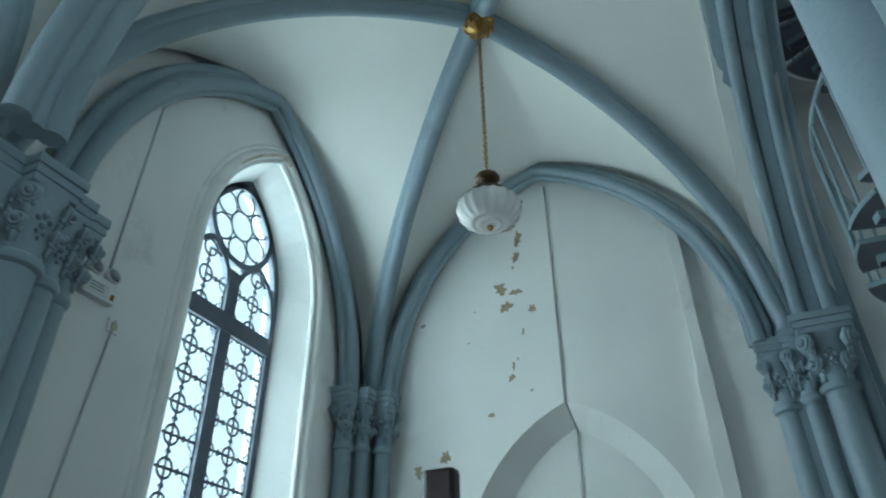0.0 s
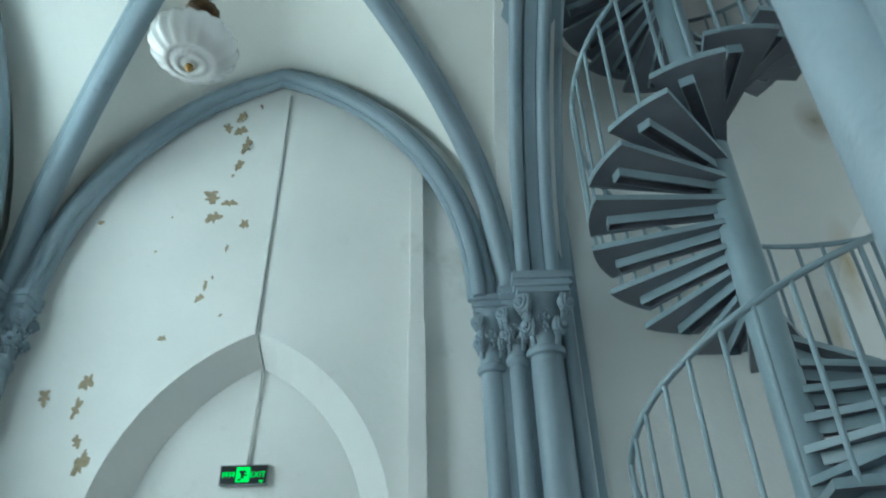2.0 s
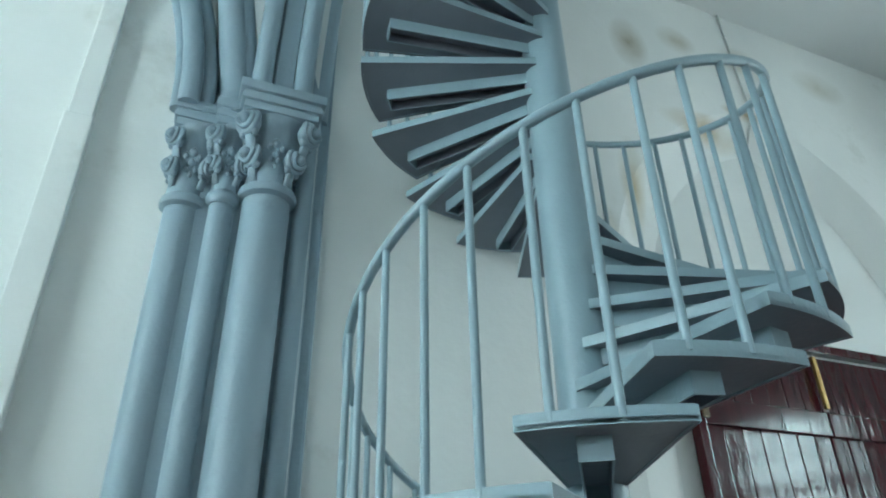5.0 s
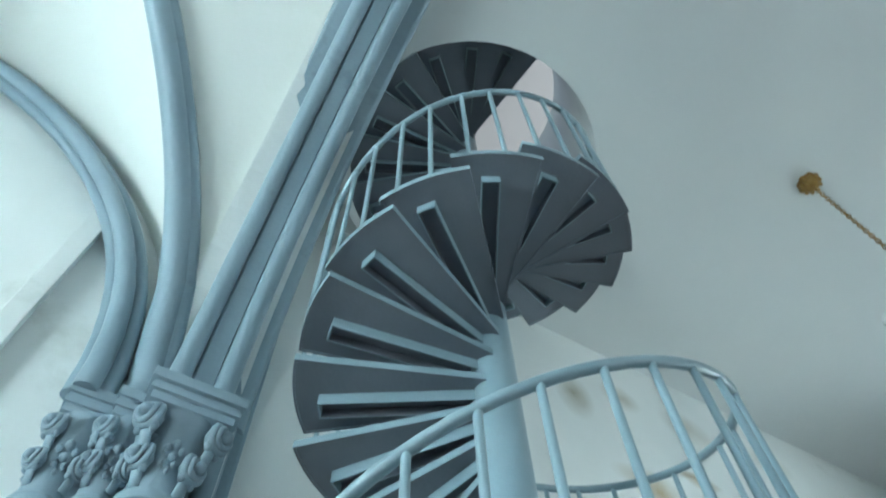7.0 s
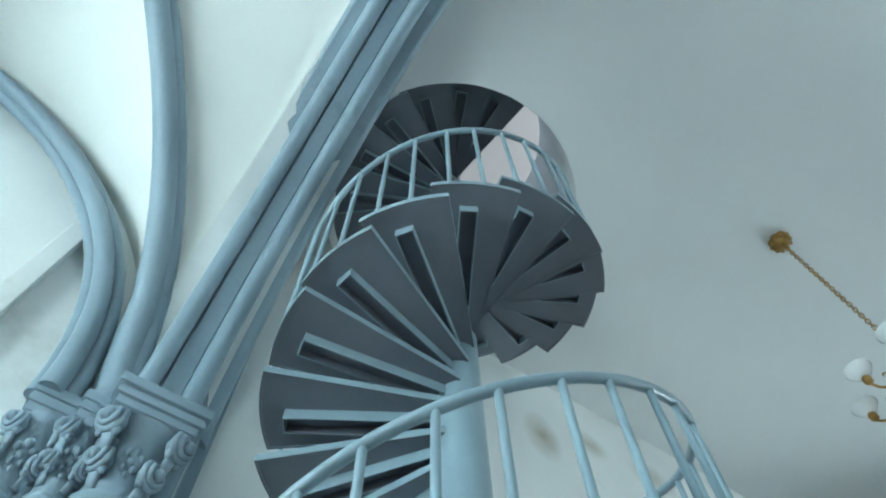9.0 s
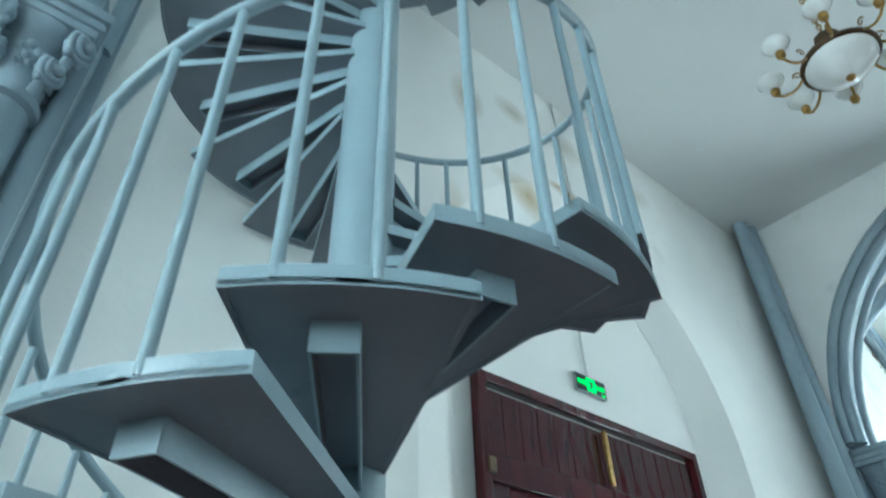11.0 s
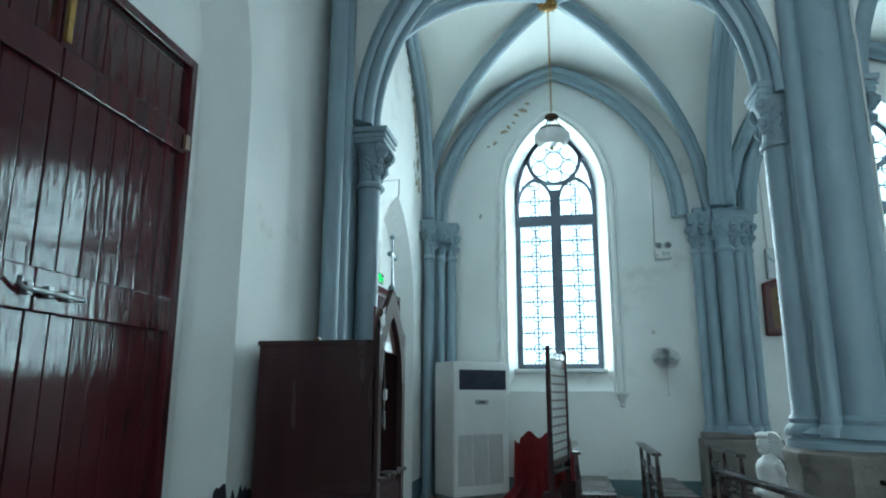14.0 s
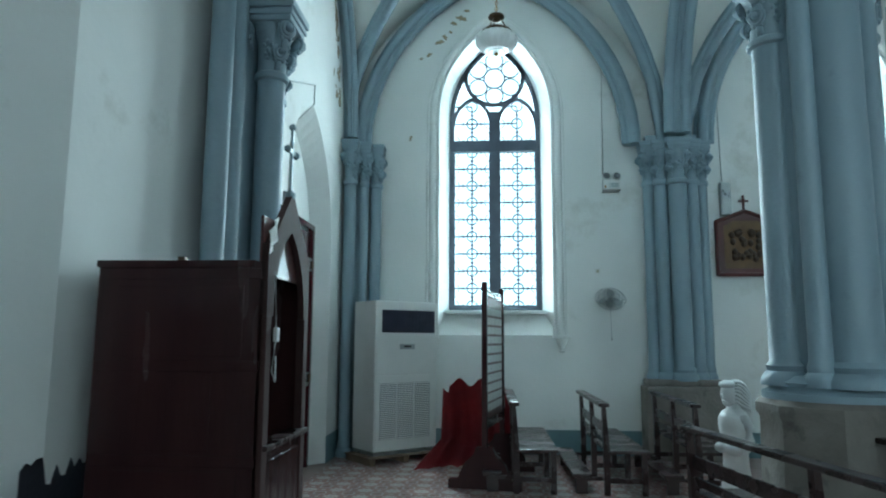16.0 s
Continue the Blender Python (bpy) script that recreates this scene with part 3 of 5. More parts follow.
def end_cluster(s, y0, zc, ys, mains, strip):
    """Half column: a broad shaft, a slender and a smaller one towards the aisle, and a pilaster towards the nave."""
    c = thing("clustered_column", s * XA, y0, 0, "blue-grey clustered half column with carved capitals against the end wall", "column", "end wall columns")
    d = -s  # towards the nave
    part("core", boxed(*sorted((-d * 0.32, d * strip[0])), -0.10, 0.1, 0, strip[1], bevel=0.02), BLUE, c)
    r, half = mains
    mx = 0.045 if s < 0 else 0.04
    shaft(c, mx, ys, r, 0, zc - 0.6)
    capital(c, mx, ys, zc, r, half, (0, 180, 270))
    shaft(c, -d * 0.18, ys + 0.03, 0.068, 0, zc - 0.65)
    capital(c, -d * 0.18, ys + 0.03, zc - 0.05, 0.072, 0.12, (180 if d > 0 else 0, 270))
    shaft(c, -d * 0.37, ys + 0.09, 0.095, 0, zc - 0.69)
    capital(c, -d * 0.37, ys + 0.09, zc - 0.09, 0.098, 0.14, (180 if d > 0 else 0, 270))
    for px, py, rr, top in strip[2]:
        shaft(c, d * px, py, rr, 0, top)
    return c


end_cluster(-1, 0.0, 4.79, -0.12, (0.128, 0.24), (0.37, 7.1, ((0.25, -0.11, 0.055, 7.1),)))
end_cluster(1, -0.18, 4.47, -0.24, (0.12, 0.25), (0.32, ZW - 0.2, ((0.40, -0.07, 0.095, Z_CEIL - 0.01), (0.595, -0.05, 0.09, Z_CEIL - 0.01))))


def pier(s, y):
    p = thing("clustered_column", s * (XA if s > 0 else XA - 0.085), y + (0.02 if s < 0 else 0), 0, "free-standing blue-grey clustered column on a worn stone base", "column", "arcade columns")
    bm = lathe([(0.60, 0), (0.60, 0.16), (0.57, 0.2), (0.55, 1.0), (0.58, 1.05), (0.58, 1.12), (0.54, 1.16)], 8)
    b = part("stone_base", bm, STONE, p, "worn brown stone base", "edge")
    b.matrix_basis = pose(0, 0, 0, 0, 0, 22.5)
    part("base_ring", lathe([(0.53, 1.16), (0.53, 1.21), (0.49, 1.23), (0.47, 1.26), (0.5, 1.29), (0.44, 1.34), (0.3, 1.35)], 32), BLUE, p, "", "edge")
    part("core", lathe([(0.36, 1.3), (0.36, ZW - 0.3)], 16), BLUE, p, "", "edge")
    d = -s
    for dx, dy, r, top in ((0, 0.335, 0.15, 0), (0, -0.335, 0.15, 0), (-d * 0.34, 0, 0.14, 0), (d * 0.32, 0, 0.19, 1)):
        shaft(p, dx, dy, r, 1.26, Z_CEIL - 0.01 if top else Z_CAP - 0.6)
        if not top:
            a = math.degrees(math.atan2(dy, dx)) % 360
            capital(p, dx, dy, Z_CAP, r, 0.225, (round(a), round(a + 90) % 360, round(a - 90) % 360))
    for sx, sy in ((1, 1), (1, -1), (-1, 1), (-1, -1)):
        shaft(p, sx * 0.31, sy * 0.245, 0.085, 1.26, Z_CEIL - 0.01 if sx == d else Z_CAP - 0.05)
    return p


for s in (-1, 1):
    for k in range(1, NB[s]):
        pier(s, -B[s] * k)


def wall_pier(s, y):
    p = thing("clustered_column", s * XWS[s], y, 0, "blue-grey clustered wall column with a band of carved capitals", "column", "aisle wall columns")
    d = -s
    bm = bmesh.new()
    box(bm, *sorted((0, d * (0.42 if s > 0 else 0.58))), -0.56, 0.56, 0, 0.98, 0.03)
    box(bm, *sorted((0, d * (0.38 if s > 0 else 0.54))), -0.52, 0.52, 0.98, 1.07, 0.03)
    part("stone_base", bm, STONE, p, "worn brown stone base")
    part("core", boxed(*sorted((0, d * (0.14 if s > 0 else 0.30))), -0.40, 0.40, 1.07, Z_CAP - 0.1, bevel=0.02), BLUE, p)
    zc = 4.70 if s < 0 else 4.45
    deep = 0.16 if s < 0 else 0.0
    for dx, dy, r in ((0.24, 0, 0.13), (0.17, 0.22, 0.09), (0.17, -0.22, 0.09), (0.1, 0.38, 0.075), (0.1, -0.38, 0.075)):
        dx += deep
        shaft(p, d * dx, dy, r, 1.05, zc - 0.55)
        fa = 180 if d < 0 else 0
        capital(p, d * dx, dy, zc, r, 0.17 if r > 0.1 else 0.125, (fa, 90 if dy >= 0 else 270) if dy else (fa, 90, 270))
    return p


def corner_cluster(s, y0):
    p = thing("clustered_column", s * XWS[s], y0, 0, "slender blue-grey corner shafts with carved capitals", "column", "corner columns")
    d = -s
    part("core", boxed(*sorted((0, d * 0.26)), -0.34, 0, 0, 4.2, bevel=0.03), BLUE, p)
    for dx, dy, r in ((0.12, -0.46, 0.085), (0.24, -0.30, 0.075), (0.40, -0.13, 0.085)):
        shaft(p, d * dx, dy, r, 0, 4.24 if s < 0 else 3.89)
        capital(p, d * dx, dy, 4.80 if s < 0 else 4.45, r, 0.125, (180 if d < 0 else 0, 270))
    return p


for s, y0 in ((-1, 0.0), (1, Y_R)):
    corner_cluster(s, y0)
    for k in range(1, NB[s]):
        wall_pier(s, -B[s] * k + (0.30 if s < 0 else 0))


# ---- ribs and arches ----
def rib(name, path, rolls, up, label):
    """Several round mouldings side by side along one path: (side, out, radius); the first carries the others."""
    top = None
    for a, b, r in rolls:
        bm = sweep(bmesh.new(), path, circle(r, 12, a, b), up)
        if top is None:
            top = tagged(part(name, bm, BLUE, None, "", "edge"), label, "rib", "vault ribs", "structure")
        else:
            part("roll", bm, BLUE, top, "", "edge")
    return top


def arch_path(put, half, rise, zs, n=16):
    return [put(u, zs + z) for u, z in pointed(half, rise, n)]


for s in (-1, 1):
    ye = 0.0 if s < 0 else Y_R
    rib("wall_rib", arch_path(lambda u, z: (s * (6.40 if s < 0 else 6.29) + u, ye - 0.07, z), 1.88 if s < 0 else 1.79, 2.62 if s < 0 else 2.72, SPRING[s] - (0.07 if s < 0 else 0)), ((0, 0.0, 0.085), (0.03, 0.085, 0.06), (-0.065, 0.045, 0.045), (0.08, 0.02, 0.045)), (0, -1, 0), "blue-grey moulded wall rib on the end wall")
    for k in range(NB[s]):
        yc = -B[s] * k + (-2.25 if s < 0 else WIN_Y[s])
        rib("wall_rib", arch_path(lambda u, z: (s * (XWS[s] - 0.08), yc + u, z), 1.85 if s < 0 else 1.97, 2.68, 4.70 if s < 0 else 4.43), ((0, 0.0, 0.10), (0.05, 0.09, 0.075), (-0.08, 0.05, 0.05), (0.11, 0.02, 0.05)), (-s, 0, 0), "blue-grey moulded wall rib round a window bay")
        ym = -B[s] * (k + 0.5)
        for e in (-1, 1):
            path = []
            for i in range(33):
                u = (0.95 if s < 0 else 0.93) * (i / 16 - 1)
                path.append((vault_x(u, s), ym + e * B[s] / 2 * u, vault_z(u, u, s) - 0.07))
            path = [(*path[0][:2], SPRING[s] - 0.08)] + path + [(*path[-1][:2], SPRING[s] - 0.08)]
            rib("diagonal_rib", path, ((0, 0.0, 0.085), (0.055, 0.05, 0.06), (-0.055, 0.05, 0.06)), (0, 0, 1), "blue-grey diagonal vault rib")
        spring = 0.20 if s < 0 else 0.40
        base = arch_path(lambda u, z: (s * XA + (0.045 if s < 0 else 0), ym + u, z), B[s] / 2 - spring, 2.38 if s < 0 else 2.52, Z_CAP + (0.13 if s < 0 else -0.14))
        ups = [(1, 0, 0)] * len(base)
        if s < 0:
            ring, rolls = [(-0.05, -0.26), (-0.03, -0.08), (0.02, -0.05), (0.02, 0.05), (-0.03, 0.08), (-0.05, 0.26), (-0.26, 0.26), (-0.26, -0.26)], ((0.0, -0.125, 0.06), (0.0, 0.115, 0.06), (-0.10, -0.25, 0.05), (-0.10, 0.25, 0.05))
        else:
            ring, rolls = [(-0.10, -0.25), (-0.02, -0.085), (0.045, -0.05), (0.045, 0.05), (-0.02, 0.085), (-0.10, 0.25), (-0.2, 0.25), (-0.2, -0.25)], ((0.02, -0.15, 0.07), (0.02, 0.15, 0.07), (-0.05, -0.255, 0.05), (-0.05, 0.255, 0.05))
        arch = tagged(part("arcade_arch", sweep(bmesh.new(), base, ring, ups), BLUE), "blue-grey moulded pointed arcade arch", "arch", "arcade arches", "structure")
        for a, b, r in rolls:
            part("roll", sweep(bmesh.new(), base, circle(r, 12, a, b), ups), BLUE, arch, "", "edge")
        if k:
            yt = -B[s] * k
            rib("transverse_rib", arch_path(lambda u, z: (s * VX[s] + u, yt, z), 1.80, 7.2 - SPRING[s], SPRING[s]), ((-0.02, 0.11, 0.08), (-0.02, -0.11, 0.08), (0.03, 0.0, 0.09)), (0, 1, 0), "blue-grey moulded transverse vault rib")


# ---- windows ----
def ring_plate(bm, put, cu, cz, r0, r1, d0, d1, n=16, start=0.0):
    rows = []
    for i in range(n):
        a = start + 2 * math.pi * i / n
        c, q = math.cos(a), math.sin(a)
        rows.append([bm.verts.new(put(cu + r * c, cz + r * q, d)) for r, d in ((r0, d0), (r1, d0), (r1, d1), (r0, d1))])
    for i in range(n):
        p, q = rows[i], rows[(i + 1) % n]
        for j in range(4):
            bm.faces.new((p[j], p[(j + 1) % 4], q[(j + 1) % 4], q[j]))


def lattice(bm, put, u0, u1, z0, z1, cols, rows_n, top=None):
    """Leaded lattice: crossing bars with a ring round every crossing, so that the panes between are lobed."""
    du, dz = (u1 - u0) / cols, (z1 - z0) / rows_n
    m = min(du, dz)

    def bar(ua, za, ub, zb, w):
        if abs(ub - ua) > abs(zb - za):
            prism([(ua, za - w), (ub, za - w), (ub, za + w), (ua, za + w)], put, -0.008, 0.008, bm)
        else:
            prism([(ua - w, za), (ua + w, za), (ua + w, zb), (ua - w, zb)], put, -0.0075, 0.0075, bm)

    def cusp(u, z, q):
        prism([(u - q, z), (u, z - q), (u + q, z), (u, z + q)], put, -0.009, 0.009, bm)

    for i in range(cols + 1):
        for j in range(rows_n + 1):
            u, z = u0 + du * i, z0 + dz * j
            if top and not top(u, z):
                continue
            if i < cols:
                bar(u, z, u + du, z, 0.012)
                cusp(u + du / 2, z, 0.034)
            if j < rows_n and not (top and not top(u, z + dz)):
                bar(u, z, u, z + dz, 0.012)
                cusp(u, z + dz / 2, 0.034)
            r = m * 0.30
            if 0 < i < cols:
                ring_plate(bm, put, u, z, r - 0.012, r + 0.012, -0.007, 0.007, 14)
            else:
                sg = 1 if i == 0 else -1
                arc = [(u + sg * r * math.cos(a), z + r * math.sin(a)) for a in [math.pi * (k / 6 - 0.5) for k in range(7)]]
                for (a, b), (c, d) in zip(arc, arc[1:]):
                    prism([(a - sg * 0.008, b), (c - sg * 0.008, d), (c + sg * 0.009, d), (a + sg * 0.009, b)], put, -0.007, 0.007, bm)


def window(s, y, n):
    w = thing("window_%d" % n, s * (XWS[s] + 0.40), y, LIFT[s], "tall pointed church window with iron tracery and pale glass", "window", "", "structure")

    def put(u, z, d):
        return (s * d, u, z)

    h, sp, ri = I_HALF, I_SPRING, I_RISE
    outer = [(-h, I_SILL)] + [(u, sp + z) for u, z in pointed(h, ri, 12)] + [(h, I_SILL)]
    b = 0.075
    inner = [(-h + b, I_SILL + b)] + [(u, sp + z) for u, z in pointed(h - b, ri - b * 1.25, 12)] + [(h - b, I_SILL + b)]
    bm = bmesh.new()
    vs = [[bm.verts.new(put(u, z, d)) for u, z in o] for o, d in ((outer, -0.035), (inner, -0.035), (inner, 0.035), (outer, 0.035))]
    m = len(outer)
    for r in range(4):
        for i in range(m):
            bm.faces.new((vs[r][i], vs[r][(i + 1) % m], vs[(r + 1) % 4][(i + 1) % m], vs[(r + 1) % 4][i]))
    part("window_frame", bm, WINFRAME, w, "dark iron window frame")
    part("mullion", prism([(-0.075, I_SILL + 0.05), (0.075, I_SILL + 0.05), (0.075, 5.12), (-0.075, 5.12)], put, -0.045, 0.045), WINFRAME, w)
    part("transom", prism([(-h + 0.05, 4.48), (h - 0.05, 4.48), (h - 0.05, 4.66), (-h + 0.05, 4.66)], put, -0.048, 0.048), WINFRAME, w)
    bm = bmesh.new()
    cz, cr = 5.68, 0.46
    ring_plate(bm, put, 0, cz, cr - 0.045, cr + 0.02, -0.035, 0.035, 32)
    for sg in (-1, 1):
        arch = [(sg * 0.345 + u, 4.90 + z) for u, z in pointed(0.295, 0.44, 8)]
        for (a, c) in zip(arch, arch[1:]):
            t = Vector((c[0] - a[0], c[1] - a[1]))
            nrm = Vector((-t.y, t.x)).normalized() * 0.028
            prism([(a[0] - nrm.x, a[1] - nrm.y), (c[0] - nrm.x, c[1] - nrm.y), (c[0] + nrm.x, c[1] + nrm.y), (a[0] + nrm.x, a[1] + nrm.y)], put, -0.03, 0.03, bm)
    part("tracery", bm, WINFRAME, w, "dark iron tracery of circle and arches")
    bm = bmesh.new()
    for i in range(6):
        a = math.pi / 6 + i * math.pi / 3
        ring_plate(bm, put, 0.29 * math.cos(a), cz + 0.29 * math.sin(a), 0.126, 0.150, -0.008, 0.008, 12)
    ring_plate(bm, put, 0, cz, 0.148, 0.174, -0.009, 0.009, 20)
    part("rose_lattice", bm, WINFRAME, w)
    for sg in (-1, 1):
        bm = bmesh.new()
        u0, u1 = sorted((sg * 0.075, sg * (h - b)))
        lattice(bm, put, u0, u1, I_SILL + b, 4.48, 2, 9)
        part("lattice", bm, WINFRAME, w, "leaded quatrefoil lattice")
        bm = bmesh.new()

        def under(u, z, sg=sg):
            x = abs(u - sg * 0.345) / 0.295
            return z < 4.90 + 0.40 * (1 - x * x) and x <= 1.05

        lattice(bm, put, u0, u1, 4.66, 5.22, 2, 2, under)
        part("lattice", bm, WINFRAME, w)
    pane = part("pane", prism(outer, put, 0.012, 0.02), GLASS, w, "pale obscured glass")
    pane.visible_shadow = False
    # sill and hood moulding
    part("window_sill", boxed(*sorted((-s * 0.30, -s * 0.02)), -I_HALF - 0.05, I_HALF + 0.05, I_SILL - 0.05, I_SILL, bevel=0.01), PLASTER, w, "stained white sill")
    bm = bmesh.new()
    jamb = [(-W_HALF - 0.03, W_SILL)] + [(u, W_SPRING + z) for u, z in pointed(W_HALF + 0.03, W_RISE + 0.04, 12)] + [(W_HALF + 0.03, W_SILL)]
    jp = [(-s * 0.41, u, z) for u, z in jamb]
    for a, c, r in ((0.0, 0.0, 0.055), (-0.075, -0.02, 0.034), (0.072, -0.03, 0.03)):
        sweep(bm, jp, circle(r, 10, a, c), [(-s, 0, 0)] * len(jp))
    part("hood_moulding", bm, PLASTER, w, "white moulded surround", "edge")
    if n == 1:
        # brown water stain along the top of this hood
        arc = [(-s * 0.455, u, z) for u, z in pointed(W_HALF + 0.04, W_RISE + 0.05, 30)]
        top = [(x, u, W_SPRING + z) for x, u, z in arc if z > W_RISE * 0.62 and u < 0.12]
        part("stain", sweep(bmesh.new(), top, [(a * 1.0, c) for a, c in circle(0.022, 8, 0.03, -0.012)], [(-s, 0, 0)] * len(top)), HOODSTAIN, w, "brown water stain", "edge")
    for sg in (-1, 1):
        bm = bmesh.new()
        yy = sg * (W_HALF + 0.04)
        box(bm, *sorted((-s * 0.52, -s * 0.39)), yy - 0.12, yy + 0.12, W_SILL - 0.05, W_SILL, 0.008)
        lathe([(0.02, -0.25), (0.05, -0.22), (0.035, -0.18), (0.075, -0.1), (0.085, -0.05)], 12, bm, -s * 0.44, yy, W_SILL)
        part("bracket", bm, PLASTER, w, "", "edge")
    return w


n = 0
for s in (-1, 1):
    for k in range(NB[s]):
        n += 1
        window(s, -B[s] * k + WIN_Y[s], n)


# ---- spiral staircase ----
def tread_mesh():
    bm = bmesh.new()
    span = radians(27.4)
    n = 9
    a0 = -span / 2
    arc = [(TREAD_R * math.cos(a0 + span * i / n), TREAD_R * math.sin(a0 + span * i / n)) for i in range(n + 1)]
    hub = [(0.12 * math.cos(a), 0.12 * math.sin(a)) for a in (1.1, 0.5, 0, -0.5, -1.1)]
    prism(arc + hub, lambda x, y, d: (x, y, d), -0.012, 0.0, bm)
    # upturned rims along the front, the back and the outer arc
    for i in range(n):
        p, q = arc[i], arc[i + 1]
        f = (TREAD_R - 0.012) / TREAD_R
        prism([p, q, (q[0] * f, q[1] * f), (p[0] * f, p[1] * f)], lambda x, y, d: (x, y, d), -0.016, 0.030, bm)
    for e in (0, -1):
        p, q = Vector(arc[e]), Vector(hub[-1 if e == 0 else 0])
        t = (q - p).normalized()
        nr = Vector((-t.y, t.x)) * 0.006
        prism([p - nr, q - nr, q + nr, p + nr], lambda x, y, d: (x, y, d), -0.016, 0.028, bm)
    return bm


def channel_mesh():
    """Steel channel under a tread, open below, closed at its outer end."""
    bm = bmesh.new()
    w, h, x1, t = 0.049, 0.070, 0.868, 0.007
    box(bm, 0.08, x1, -w, -w + t, -0.012 - h, -0.0125)
    box(bm, 0.08, x1, w - t, w, -0.012 - h, -0.0125)
    box(bm, 0.08, x1, -w + t, w - t, -0.022, -0.0125)
    box(bm, x1 - t, x1 + 0.001, -w, w, -0.012 - h, -0.0125)
    return bm


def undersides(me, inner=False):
    """Darker steel on downward faces and inside the channels, with their shade painted in."""
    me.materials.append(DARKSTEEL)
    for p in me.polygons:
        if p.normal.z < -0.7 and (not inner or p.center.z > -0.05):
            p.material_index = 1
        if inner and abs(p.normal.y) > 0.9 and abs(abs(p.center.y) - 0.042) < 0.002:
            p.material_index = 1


stair = thing("spiral_staircase", STAIR[0], STAIR[1], 0, "blue-grey painted steel spiral staircase with open treads and railing", "staircase")
FIRST, LAST = -14, 34
part("pole", lathe([(0.16, 0.0), (0.16, 0.02), (0.118, 0.03), (0.118, 9.2)], 28), STEEL, stair, "thick painted steel centre pole", "edge")
part("pole_foot", lathe([(0.24, 0), (0.24, 0.018), (0.22, 0.02)], 24), STEEL, stair, "", "edge")
HAND = 1.006
RAIL_R = 0.986
POST_ANGLES = (-8.2, 2.6)      # balusters on a tread, from its middle
RAIL_FIRST = -9


def rail_drop(i):
    """The handrail runs lower towards its lower end."""
    return 0.11 * max(0.0, (-5 - i) / 4.5)


for i in range(FIRST, LAST):
    ang = STEP_ANGLE + STEP_TURN * i
    z = STEP_Z + STEP_RISE * i
    t = shared("tread", tread_mesh, STEEL, "tread", stair, 0, 0, z, ang)
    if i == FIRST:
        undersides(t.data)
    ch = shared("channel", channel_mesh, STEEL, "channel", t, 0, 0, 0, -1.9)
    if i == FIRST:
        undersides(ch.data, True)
    for j, da in enumerate(POST_ANGLES) if i >= RAIL_FIRST else ():
        a = radians(ang + da)
        zr = HAND + STEP_RISE * (da - POST_ANGLES[0]) / STEP_TURN
        shared(("baluster", j), lambda: lathe([(0.0145, 0.0), (0.0145, zr)], 10), STEEL, "baluster", stair, RAIL_R * math.cos(a), RAIL_R * math.sin(a), z - rail_drop(i), 0, "edge")
rail = []
for q in range((LAST - RAIL_FIRST) * 5 + 4):
    i = RAIL_FIRST + (q - 3) / 5
    a = radians(STEP_ANGLE + POST_ANGLES[0] + STEP_TURN * i)
    rail.append((RAIL_R * math.cos(a), RAIL_R * math.sin(a), STEP_Z + STEP_RISE * i + HAND - rail_drop(i)))
part("handrail", tube(rail, 0.021, 12), STEEL, stair, "round painted handrail with worn spots", True)
low = [(RAIL_R * math.cos(radians(a)), RAIL_R * math.sin(radians(a)), 1.66 + 0.0038 * (a - 17)) for a in range(17, 78, 4)]
part("lower_bar", tube(low, 0.016, 10), STEEL, stair, "", True)
part("rail_knob", lathe([(0.0, -0.03), (0.024, -0.02), (0.03, 0.0), (0.024, 0.02), (0.002, 0.03)], 12, None, *rail[0]), STEEL, stair, "", True)


